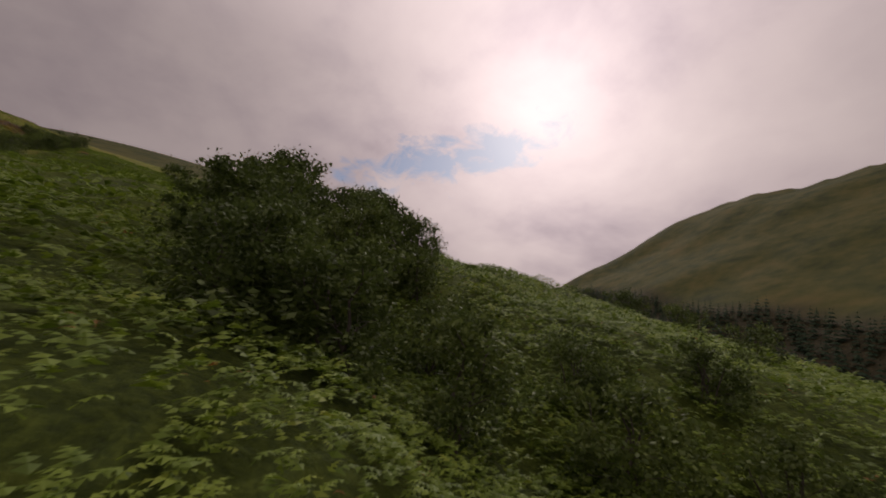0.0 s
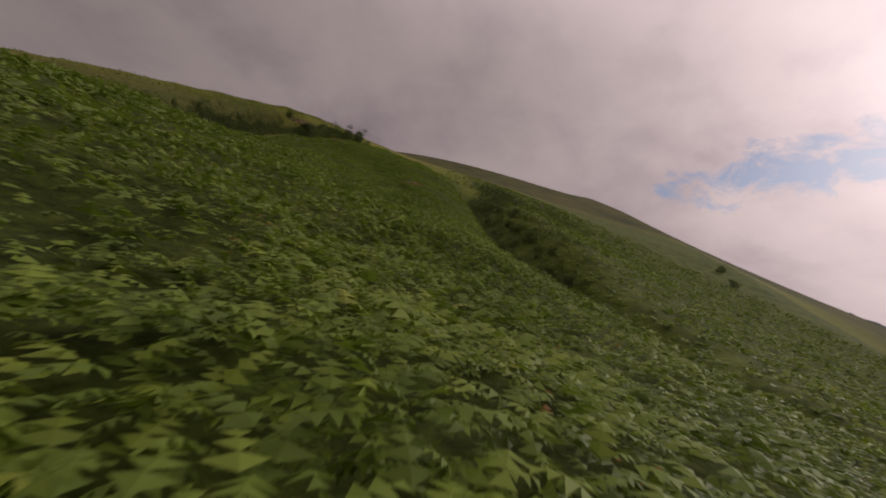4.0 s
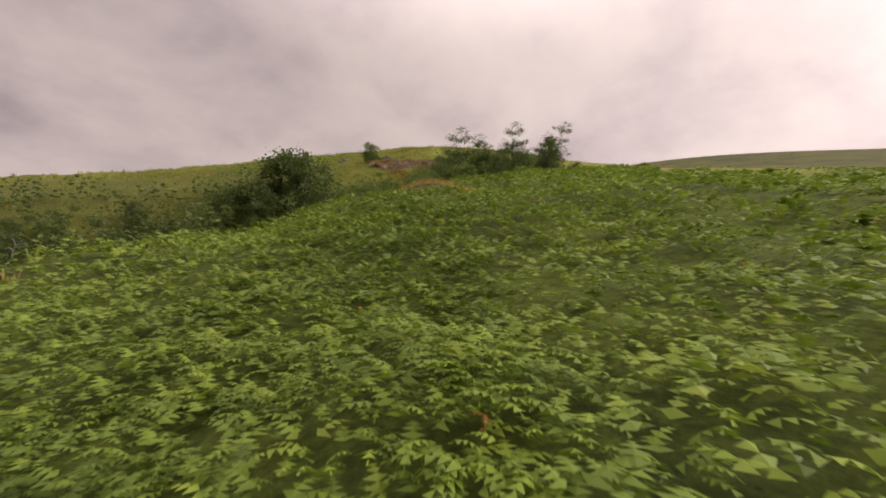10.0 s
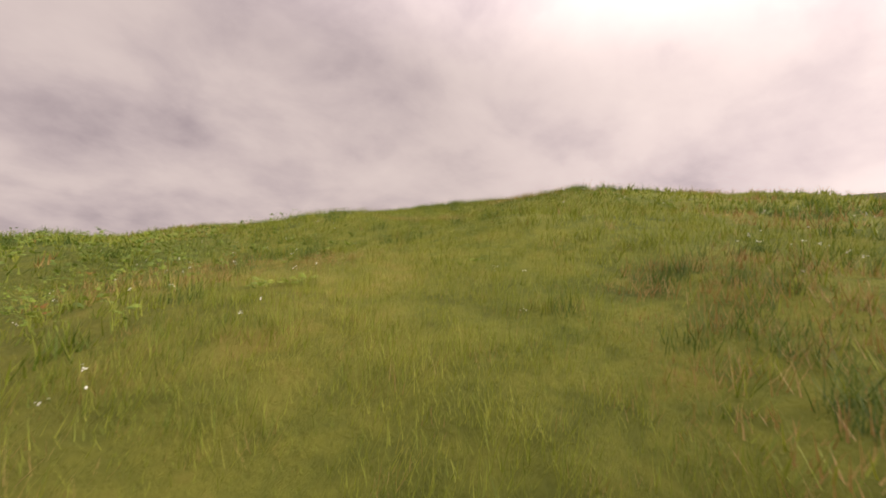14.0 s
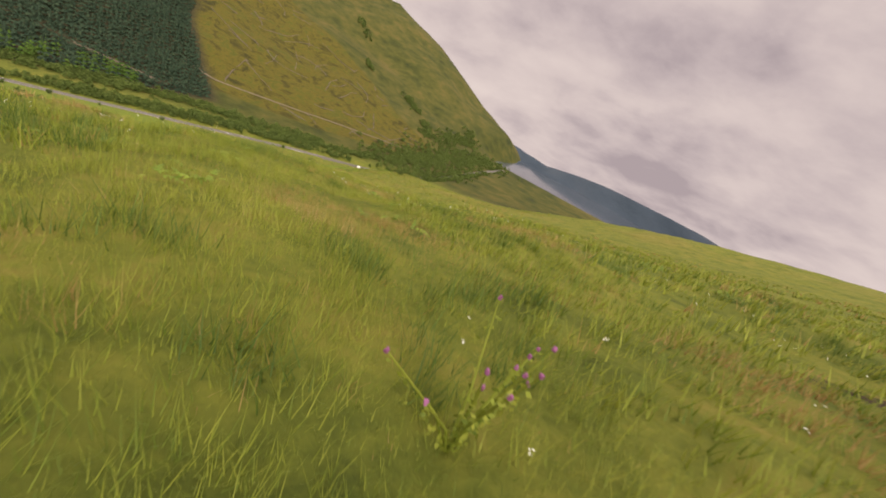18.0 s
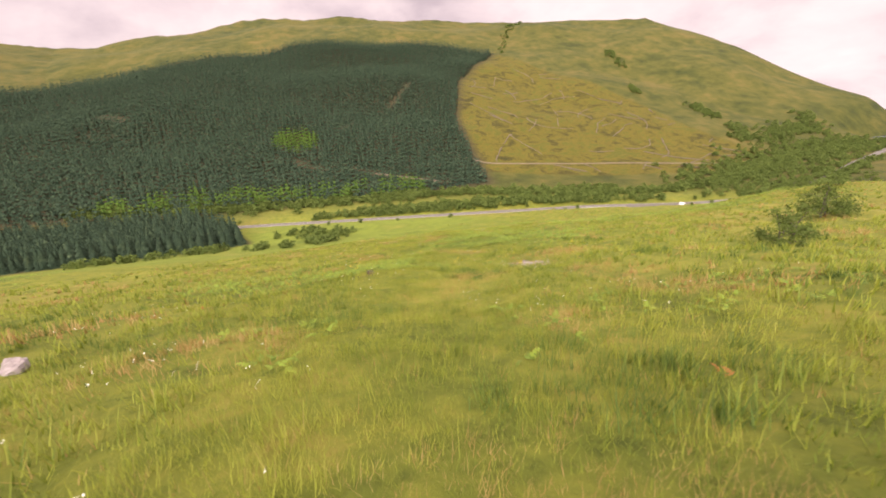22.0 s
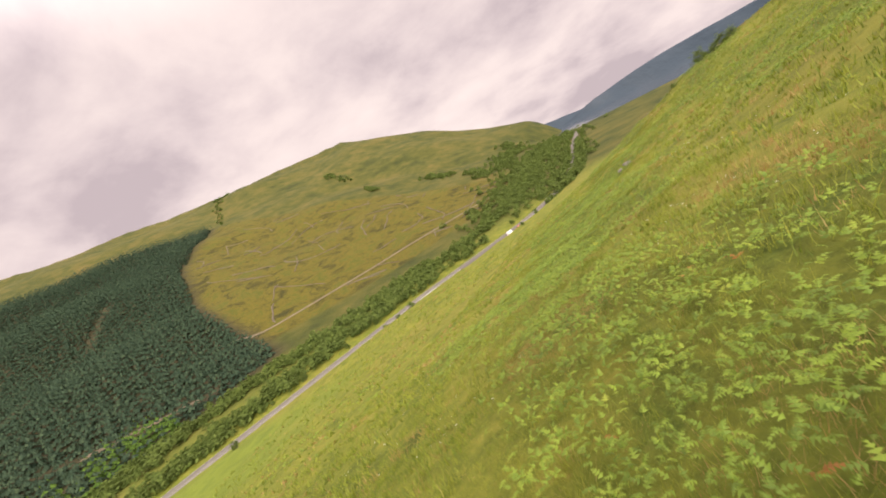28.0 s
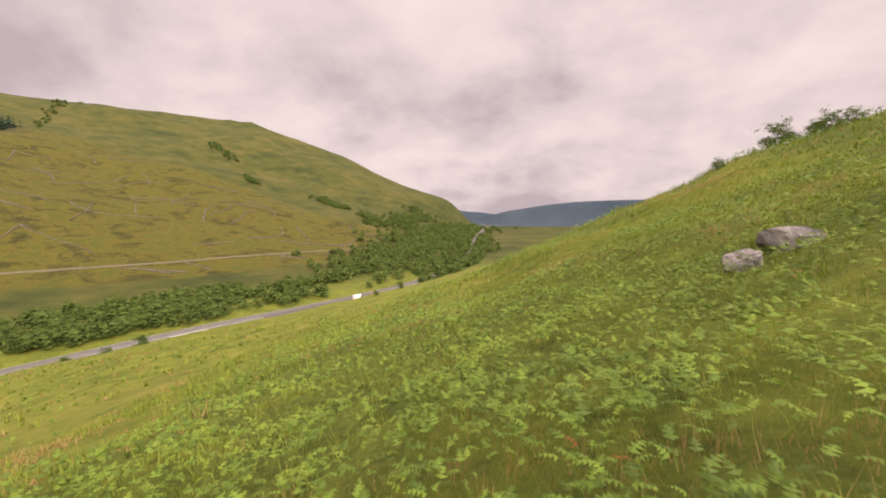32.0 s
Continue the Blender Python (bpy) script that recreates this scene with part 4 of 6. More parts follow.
def build_grass():
    for lo, hi, density, count, tall, wide, seed in ((0, 4, 28.0, 9, 0.28, 0.0048, 11), (4, 11, 12.0, 7, 0.36, 0.012, 12), (11, 40, 2.6, 6, 0.42, 0.034, 13), (40, 130, 0.22, 8, 0.5, 0.09, 16)):
        x, y, rng = scatter((-130, -285, 235, 110) if lo >= 40 else (-30, -285, 235, 70), density, seed)
        d = lines_away(x, y, [UPPER, DOWN])
        keep = (d >= lo) & (d < hi)
        x, y = x[keep], y[keep]
        keep = (rng.random(len(x)) < 1.05 - np.where(y > -150, 0.45, 1.0) * bracken_at(x, y)) & (away(x, y, CRAG)[0] > 2.2) & ((away(x, y, HEATH)[0] > 2.0) | (rng.random(len(x)) < 0.35)) & ((inside(x, y, MOOR, 1.0) < 0.5) | (rng.random(len(x)) < 0.3)) & (np.hypot(x - 70.6, y + 113.6) > 1.3)
        x, y = x[keep], y[keep]
        dry = rng.random(len(x)) < 0.06 + 0.75 * smooth01((waves(x, y, 45, 16) - 0.25) / 0.4)
        clump = 0.55 + 0.75 * smooth01((waves(x, y, 47, 2.2) + 0.5) / 1.0)
        v, f = blades(x[~dry], y[~dry], rng, count, tall * clump[~dry], wide)
        stuff("grass", v, f, "grass", "long green hill grass in tufts", "grass")
        v, f = blades(x[dry], y[dry], rng, count, tall * 0.9 * clump[dry], wide * 0.8)
        stuff("dry_grass", v, f, "dry_grass", "straw-coloured dry grass among the green", "grass")
    # dark tussocks of coarse grass in drifts
    x, y, rng = scatter((40, -285, 235, -95), 0.9, 17)
    keep = (lines_away(x, y, [UPPER]) < 22) & (waves(x, y, 50, 13) + 0.5 * waves(x, y, 51, 4) > 0.45) & (away(x, y, CRAG)[0] > 3.0) & (away(x, y, HEATH)[0] > 3.0)
    v, f = blades(x[keep], y[keep], rng, 46, 0.46, 0.008, spread=0.2)
    stuff("tussock", v, f, "tussock", "dark green tussocks of coarse hill grass", "grass")
    rng = np.random.default_rng(14)
    # dry grass on the outcrops
    px, py = [], []
    for cx, cy, r, k in ((163.8, -246.0, 1.6, 160), (168.5, -249.5, 4.0, 900), (163, -251.5, 2.4, 420), (158.8, -248.6, 1.0, 160), (71, -329, 2.1, 460), (137.4, -280.4, 2.2, 420), (139.6, -280.0, 2.6, 260), (70.6, -113.6, 2.4, 160), (11.9, -67.8, 0.7, 60)):
        px.append(cx + rng.normal(size=k) * r * 0.6)
        py.append(cy + rng.normal(size=k) * r * 0.6)
    v, f = blades(158.9 + rng.normal(size=300) * 0.5, -248.4 + rng.normal(size=300) * 0.45, rng, 9, 0.34, 0.006, lift=0.6)
    stuff("dry_grass", v, f, "dry_grass", "rusty grass topping the pale rocks", "grass")
    for cx, cy, r, k, up in ((162.6, -248.0, 0.35, 70, 0.3), (163.8, -248.9, 0.4, 80, 0.3), (160.9, -247.3, 0.3, 50, 0.22), (165.3, -248.4, 0.4, 70, 0.25), (162.8, -246.4, 0.35, 60, 0.3), (161.6, -248.3, 0.6, 110, 0.3), (163.2, -247.4, 0.5, 90, 0.35), (160.2, -247.9, 0.5, 90, 0.3), (164.4, -247.2, 0.35, 60, 0.3), (137.2, -281.4, 0.9, 150, 0.32), (136.2, -280.2, 0.9, 150, 0.32), (138.0, -282.6, 0.8, 110, 0.28), (135.2, -279.2, 0.6, 60, 0.2), (170.5, -251.2, 1.6, 300, 0.1)):
        v, f = blades(cx + rng.normal(size=k) * r * 0.6, cy + rng.normal(size=k) * r * 0.6, rng, 9, 0.32, 0.007, lift=up)
        stuff("dry_grass", v, f, "dry_grass", "rust and straw grass tufts on the rock", "grass")
    u = rng.random(3800)
    v, f = blades(163.4 + 16.4 * u + rng.normal(size=3800) * 0.6, -251.6 - 2.6 * u + rng.normal(size=3800) * 1.5, rng, 7, 0.26, 0.006)
    stuff("heath", v, f, "heath", "brown heather and bleached moor grass", "heath")
    v, f = blades(np.concatenate(px), np.concatenate(py), rng, 7, 0.27, 0.005)
    stuff("dry_grass", v, f, "dry_grass", "tawny dead grass round the rocks", "grass")


def build_flowers():
    x, y, rng = scatter((-20, -270, 210, 60), 0.55, 15)
    keep = (lines_away(x, y, [UPPER, DOWN]) < 16) & (lines_away(x, y, [UPPER, DOWN]) > 1.6) & (rng.random(len(x)) < 0.75 - 0.7 * bracken_at(x, y)) & (waves(x, y, 46, 18) > -0.1)
    x, y = x[keep], y[keep]
    z = height(x, y) + rng.uniform(0.28, 0.5, len(x))
    c = np.repeat(np.stack([x, y, z], 1), 4, 0) + rng.normal(size=(4 * len(x), 3)) * 0.022
    v, f = leaf_quads(c, 0.034, rng, -0.2)
    stuff("white_flowers", v, f, "white_petal", "small white flowers dotted through the grass", "flowers")
    px, py = [], []
    for cx, cy, r, k in ((66, -112, 5, 22), (45, -98, 6, 24), (28, -82, 6, 24), (60, -128, 6, 16), (6, -30, 8, 14), (128, -288, 4, 8)):
        px.append(cx + rng.normal(size=k) * r)
        py.append(cy + rng.normal(size=k) * r)
    x, y = np.concatenate(px), np.concatenate(py)
    z = height(x, y) + rng.uniform(0.4, 0.75, len(x))
    c = np.repeat(np.stack([x, y, z], 1), 14, 0) + rng.normal(size=(14 * len(x), 3)) * np.array([0.07, 0.07, 0.04])
    v, f = leaf_quads(c, 0.045, rng, -0.3)
    stuff("yellow_flowers", v, f, "yellow_petal", "clumps of yellow ragwort among the bracken", "flowers")


# ---- woods across the glen ----
def spruce_mesh(seed, levels=10, spikes=9):
    """The crown of a spruce: whorls of drooping boughs, one metre high, 0.36 wide."""
    rng = np.random.default_rng(seed)
    v, f = [], []
    for k in range(levels):
        u = k / (levels - 1)
        z0, r = 0.10 + 0.86 * u, 0.19 * (1 - u) ** 0.8 + 0.012
        for j in range(spikes):
            a = 6.283 * (j + rng.uniform(-0.3, 0.3)) / spikes + k
            rr = r * rng.uniform(0.75, 1.2)
            i = len(v)
            c, s = math.cos(a), math.sin(a)
            w = 0.35 * rr + 0.01
            v += [(0, 0, z0 + 0.06), (c * rr * 0.6 - s * w, s * rr * 0.6 + c * w, z0 - 0.03), (c * rr, s * rr, z0 - 0.05 - 0.04 * (1 - u)), (c * rr * 0.6 + s * w, s * rr * 0.6 - c * w, z0 - 0.03)]
            f.append((i, i + 1, i + 2, i + 3))
    return np.array(v), np.array(f)


def planted(poly, step, seed, skip=()):
    """Jittered rows of planting places inside a polygon."""
    rng = np.random.default_rng(seed)
    xs, ys = [p[0] for p in poly], [p[1] for p in poly]
    X, Y = np.meshgrid(np.arange(min(xs), max(xs), step), np.arange(min(ys), max(ys), step))
    x = X.ravel() + rng.uniform(-0.4, 0.4, X.size) * step
    y = Y.ravel() + rng.uniform(-0.4, 0.4, X.size) * step
    keep = inside(x, y, poly, 0.01) > 0.5
    for line, half in skip:
        keep &= away(x, y, line)[0] > half
    return x[keep], y[keep], rng


def many(mesh, x, y, rng, tall, slim=1.0):
    """Copies of one unit crown joined into one mesh."""
    v0, f0 = mesh
    n = len(x)
    h = tall * rng.uniform(0.75, 1.2, n)
    a = rng.uniform(0, 6.283, n)
    z = height(x, y)
    w = h * slim * rng.uniform(0.85, 1.2, n)
    vx = x[:, None] + w[:, None] * (np.cos(a)[:, None] * v0[:, 0] - np.sin(a)[:, None] * v0[:, 1])
    vy = y[:, None] + w[:, None] * (np.sin(a)[:, None] * v0[:, 0] + np.cos(a)[:, None] * v0[:, 1])
    vz = z[:, None] + h[:, None] * v0[:, 2]
    v = np.stack([vx, vy, vz], 2).reshape(-1, 3)
    f = (np.arange(n)[:, None, None] * len(v0) + f0[None]).reshape(-1, f0.shape[1])
    return v, f


def bush_mesh(seed, leaves=50, size=0.36):
    """A unit bush for far thickets: a loose dome of leaf sprays on short stems."""
    rng = np.random.default_rng(seed)
    d = rng.normal(size=(leaves, 3))
    d /= np.linalg.norm(d, axis=1)[:, None]
    d[:, 2] = np.abs(d[:, 2])
    c = d * rng.uniform(0.45, 1.0, leaves)[:, None] * np.array([0.55, 0.55, 0.85]) + np.array([0, 0, 0.12])
    return leaf_quads(c, size, rng, 0.0)


def build_woods():
    ride = [([(-528, 178), (-505, 150), (-480, 118)], 3.6), ([(-322, 6), (-300, 20), (-270, 46), (-245, 66)], 4.5), ([(-600, -222), (-580, -198)], 9.0), ([(-372, -44), (-350, -32), (-335, -20)], 5.0), ([(-455, 60), (-430, 30)], 3.0)]
    x, y, rng = planted(FOREST, 4.4, 51, ride)
    light = (np.hypot((x + 415) / 26, (y + 28) / 26) < 1) | ((away(x, y, [(-330, -190), (-300, -110), (-258, -20), (-245, 20)])[0] < 24) & (waves(x, y, 52, 40) > -0.1))
    v, f = many(spruce_mesh(1, 4, 5), x[~light], y[~light], rng, 13.0, 1.12)
    stuff("spruce_plantation", v, f, "spruce", "dark green spruce plantation covering the far hillside", "forest")
    v, f = many(spruce_mesh(2, 4, 5), x[light], y[light], rng, 11.0, 1.35)
    stuff("larch_stand", v, f, "larch", "lighter green larches among the dark spruces", "forest")
    x, y, rng = planted(SOUTH_WOOD, 8.5, 54)
    v, f = many(spruce_mesh(3, 5, 5), x, y, rng, 13.0, 1.5)
    stuff("spruce_wood", v, f, "spruce", "dark conifer wood at the head of the glen", "forest")
    # the shelter block by the road: front trees one by one, the rest joined
    x, y, rng = planted(BLOCK, 4.6, 55)
    order = np.argsort(away(x, y, [(-183, -116), (-205, -205), (-240, -260)])[0])
    front, rest = order[:120], order[120:]
    v, f = many(spruce_mesh(4, 7, 6), x[rest], y[rest], rng, 14.0, 1.4)
    stuff("spruce_block", v, f, "spruce", "close-planted shelter block of spruces in the glen", "forest")
    crown = spruce_mesh(5, 11, 9)
    one = tagged(new("spruce_tree"), "dark green spruce at the edge of the shelter block", "tree", "spruces of the shelter block")
    part("crown", mesh_from("crown", crown[0] * [20, 20, 14], crown[1], [M["spruce"]]), one)
    tv, tf = tube([(0, 0, -0.5), (0, 0, 5), (0.05, 0, 9.5), (0, 0, 13.6)], [0.24, 0.19, 0.11, 0.02], 6)
    part("trunk", mesh_from("trunk", tv, tf, [M["bark"]], True), one)
    spots = [(x[k], y[k]) for k in front]
    stand(one, *spots[0])
    copies(one, spots[1:], 56, 0.8, 1.15)
    # thickets along the burn and over the far slope
    rng = np.random.default_rng(57)
    px, py, ps = [], [], []
    for line, half, count in (
        ([(-345, -225), (-285, -108), (-240, -10), (-205, 70), (-165, 110), (-135, 165)], 13, 620),
        ([(-215, -60), (-180, 25), (-140, 115), (-105, 190), (-90, 260), (-95, 380)], 10, 520),
        ([(-100, 230), (-105, 395), (-95, 500), (-90, 585)], 42, 900),
        ([(-520, 612), (-485, 594), (-455, 580)], 9, 46),
        ([(-375, 488), (-345, 478)], 8, 26),
        ([(-292, 532), (-262, 518), (-238, 503)], 13, 70),
        ([(-205, 482), (-178, 450), (-165, 428)], 13, 60),
        ([(-190, 640), (-171, 614), (-150, 560)], 16, 90),
        ([(-155, 440), (-165, 520), (-160, 590)], 24, 200),
        ([(-640, 440), (-760, 560), (-860, 690)], 9, 60),
        ([(-195, -95), (-165, -70), (-140, -85)], 14, 40),
        ([(-142, -95), (-165, -130), (-176, -170), (-192, -215)], 9, 46),
        ([(-204, -30), (-165, 40), (-122, 119), (-90, 164)], 4, 120),
        ([(140, -580), (70, -505), (28, -462), (4, -428)], 13, 130),
        ([(-58, 205), (-48, 250), (-50, 330), (-60, 430)], 14, 420),
    ):
        d = np.cumsum([0] + [math.dist(a, b) for a, b in zip(line, line[1:])])
        u = rng.uniform(0, d[-1], count)
        px.append(np.interp(u, d, [p[0] for p in line]) + rng.normal(size=count) * half * 0.5)
        py.append(np.interp(u, d, [p[1] for p in line]) + rng.normal(size=count) * half * 0.5)
    x, y = np.concatenate(px), np.concatenate(py)
    keep = away(x, y, ROAD)[0] > np.where(y > 215, 3.0, 7)
    x, y = x[keep], y[keep]
    v, f = many(bush_mesh(58, 64, 0.3), x, y, rng, 4.4, 1.25)
    stuff("birch_scrub", v, f, "scrub_leaf", "green birch and alder scrub along the burn", "scrub")
    # low scrub that fills the gullies of the near hill
    for line, half, count, tall, mat, label in (
        ([(20, -275), (40, -274), (66, -270), (92, -264), (115, -257), (135, -258), (146, -258)], 11, 1000, 2.9, "broad_leaf", "dark alder scrub filling the gully"),
        (SOUTH_GULLY, 8, 1100, 1.7, "broad_leaf", "dark bramble and willow scrub in the deep gully"),
        ([(146, -343), (180, -340), (212, -336), (242, -327)], 11, 900, 1.8, "broad_leaf", "dark willow scrub on the far bank of the deep gully"),
        ([(185, -372), (220, -362), (256, -352)], 20, 420, 1.3, "broad_leaf", "low dark scrub across the bank beyond the gully"),
        ([(-56, -322.5), (-49, -325), (-44, -327.5), (-40, -330)], 3, 90, 1.7, "broad_leaf", "dark undergrowth below the alders"),
        ([(-32, -330), (-22, -331.5), (-10, -329)], 3.5, 70, 1.5, "broad_leaf", "dark undergrowth on the brow"),
        ([(142, -262), (150, -264.5), (158, -267), (168, -265)], 6, 170, 1.8, "broad_leaf", "green undergrowth of the rocky gully"),
    ):
        d = np.cumsum([0] + [math.dist(a, b) for a, b in zip(line, line[1:])])
        u = rng.uniform(0, d[-1], count)
        x = np.interp(u, d, [p[0] for p in line]) + rng.normal(size=count) * half * 0.5
        y = np.interp(u, d, [p[1] for p in line]) + rng.normal(size=count) * half * 0.5
        v, f = many(bush_mesh(59, 130, 0.105), x, y, rng, tall, 1.3)
        stuff("undergrowth", v, f, mat, label, "scrub")
    # brash rows on the felled slope
    va, fa, n = [], [], 0
    for k in range(60):
        x0, y0 = rng.uniform(-560, -130), rng.uniform(140, 430)
        if inside(np.array([x0]), np.array([y0]), FELLED, 1.0)[0] < 0.5:
            continue
        a = rng.choice([0.45, 2.05]) + rng.normal() * 0.4
        pts = [(x0, y0)]
        for j in range(int(rng.uniform(4, 12))):
            a += rng.normal() * 0.22
            pts.append((pts[-1][0] + 7 * math.cos(a), pts[-1][1] + 7 * math.sin(a)))
        p = np.array(pts)
        p = p[inside(p[:, 0], p[:, 1], FELLED, 1.0) > 0.5]
        if len(p) < 3:
            continue
        q = np.column_stack([p, height(p[:, 0], p[:, 1]) + 0.15])
        v, f = tube(q, rng.uniform(0.3, 0.8, len(q)), 5)
        va.append(v)
        fa.append(f + n)
        n += len(v)
    stuff("brash_rows", np.concatenate(va), np.concatenate(fa), "brash", "grey rows of brash left on the felled slope", "brash")

# ---- rocks ----
def rock_mesh(seed, size, mat, facets=9, rough=0.10, detail=3):
    """A weathered block: a ball cut by planes, then worn by noise; size is its full length, depth and height."""
    rng = np.random.default_rng(seed)
    bm = bmesh.new()
    bmesh.ops.create_icosphere(bm, subdivisions=detail, radius=1.0)
    v = np.array([p.co for p in bm.verts])
    v = np.sign(v) * np.abs(v) ** 0.62
    v /= np.abs(v).max()
    for k in range(facets):
        d = rng.normal(size=3)
        d /= np.linalg.norm(d)
        cut = rng.uniform(0.6, 1.0)
        over = np.maximum(v @ d - cut, 0)
        v -= 0.93 * over[:, None] * d
    for k in range(5):
        a = rng.normal(size=3) * (2.2 + 2.4 * k)
        v *= (1 + rough / (1 + 0.8 * k) * np.sin(v @ a + rng.uniform(0, 6)))[:, None]
    v += rng.normal(size=v.shape) * 0.012
    v *= np.array(size) / 2 / np.abs(v).max(0)
    for p, c in zip(bm.verts, v):
        p.co = c
    me = bpy.data.meshes.new("rock")
    bm.to_mesh(me)
    bm.free()
    me.materials.append(M[mat])
    return me


def rock(name, label, x, y, size, seed, mat="pale_rock", turn=0.0, tilt=(0, 0), sink=0.35, group=""):
    ob = tagged(new(name, rock_mesh(seed, size, mat)), label, "rock", group)
    ob.matrix_basis = pose(x, y, float(height(x, y)) + size[2] * (0.5 - sink), tilt[0], tilt[1], turn)
    return ob


def outcrop(label, x, y, blocks, seed):
    """Bedrock that breaks through the turf: blocks (dx, dy, length, depth, height, lift, turn, tilt, material)."""
    root = tagged(new("rock_outcrop"), label, "rock")
    z = float(height(x, y))
    root.matrix_basis = pose(x, y, z)
    for k, (dx, dy, a, b, h, lift, turn, tilt, mat) in enumerate(blocks):
        ob = part("rock", rock_mesh(seed + k, (a, b, h), mat, 12, 0.095, 3 if a > 0.9 else 2), root)
        ob.matrix_basis = pose(dx, dy, float(height(x + dx, y + dy)) - z + lift, tilt, 0, turn)
    return root


def crag(label, foot, top, lift, mat, seed):
    """A face of bedded rock between a foot line and a top line, stepped and broken by noise."""
    length = sum(math.dist(a, b) for a, b in zip(foot, foot[1:]))
    nu, nv = max(30, int(length / 0.055)), 52
    P, Z = np.zeros((nu, nv, 2)), np.zeros((nu, nv))
    for i in range(nu):
        u = i / (nu - 1)
        ends = []
        for line in (foot, top):
            k = min(int(u * (len(line) - 1)), len(line) - 2)
            ends.append(Vector(line[k]).lerp(Vector(line[k + 1]), u * (len(line) - 1) - k))
        up = (ends[1] - ends[0]).normalized()
        edge = min(1.0, 4 * u, 4 * (1 - u))
        for j in range(nv):
            s = j / (nv - 1)
            p = ends[0].lerp(ends[1], s)
            q = Vector((p.x * 0.9 + seed * 7, p.y * 0.9, s * 1.2))
            broad = noise.noise(q * 1.3)
            crack = abs(noise.noise(q * 4.0)) + 0.5 * abs(noise.noise(q * 9.0)) + 0.25 * abs(noise.noise(q * 19.0))
            # beds: the rise goes up in uneven steps, and dies out in the turf
            rise = min(1.0, s / 0.7) * (1 - max(0.0, (s - 0.8) / 0.2))
            beds = 3.5 + 1.5 * broad
            part_up = (rise * beds) % 1.0
            step = (math.floor(rise * beds) + min(1.0, part_up / 0.3)) / beds
            rim = edge * min(1.0, 6 * s, 6 * (1 - s))
            Z[i, j] = -0.10 + rim * (lift * (step - 0.25 + 0.6 * broad) + 0.30 * (crack - 0.35))
            d = up * rim * (0.35 * noise.noise(q * 2.9) + 0.16 * noise.noise(q * 8.0))
            P[i, j] = p.x + d.x, p.y + d.y
    x, y = P[..., 0].ravel(), P[..., 1].ravel()
    v = np.stack([x, y, height(x, y) + Z.ravel()], 1)
    f = [(i * nv + j, (i + 1) * nv + j, (i + 1) * nv + j + 1, i * nv + j + 1) for i in range(nu - 1) for j in range(nv - 1)]
    tagged(new("bedrock_outcrop", mesh_from("bedrock_outcrop", v, f, [M[mat]])), label, "rock")


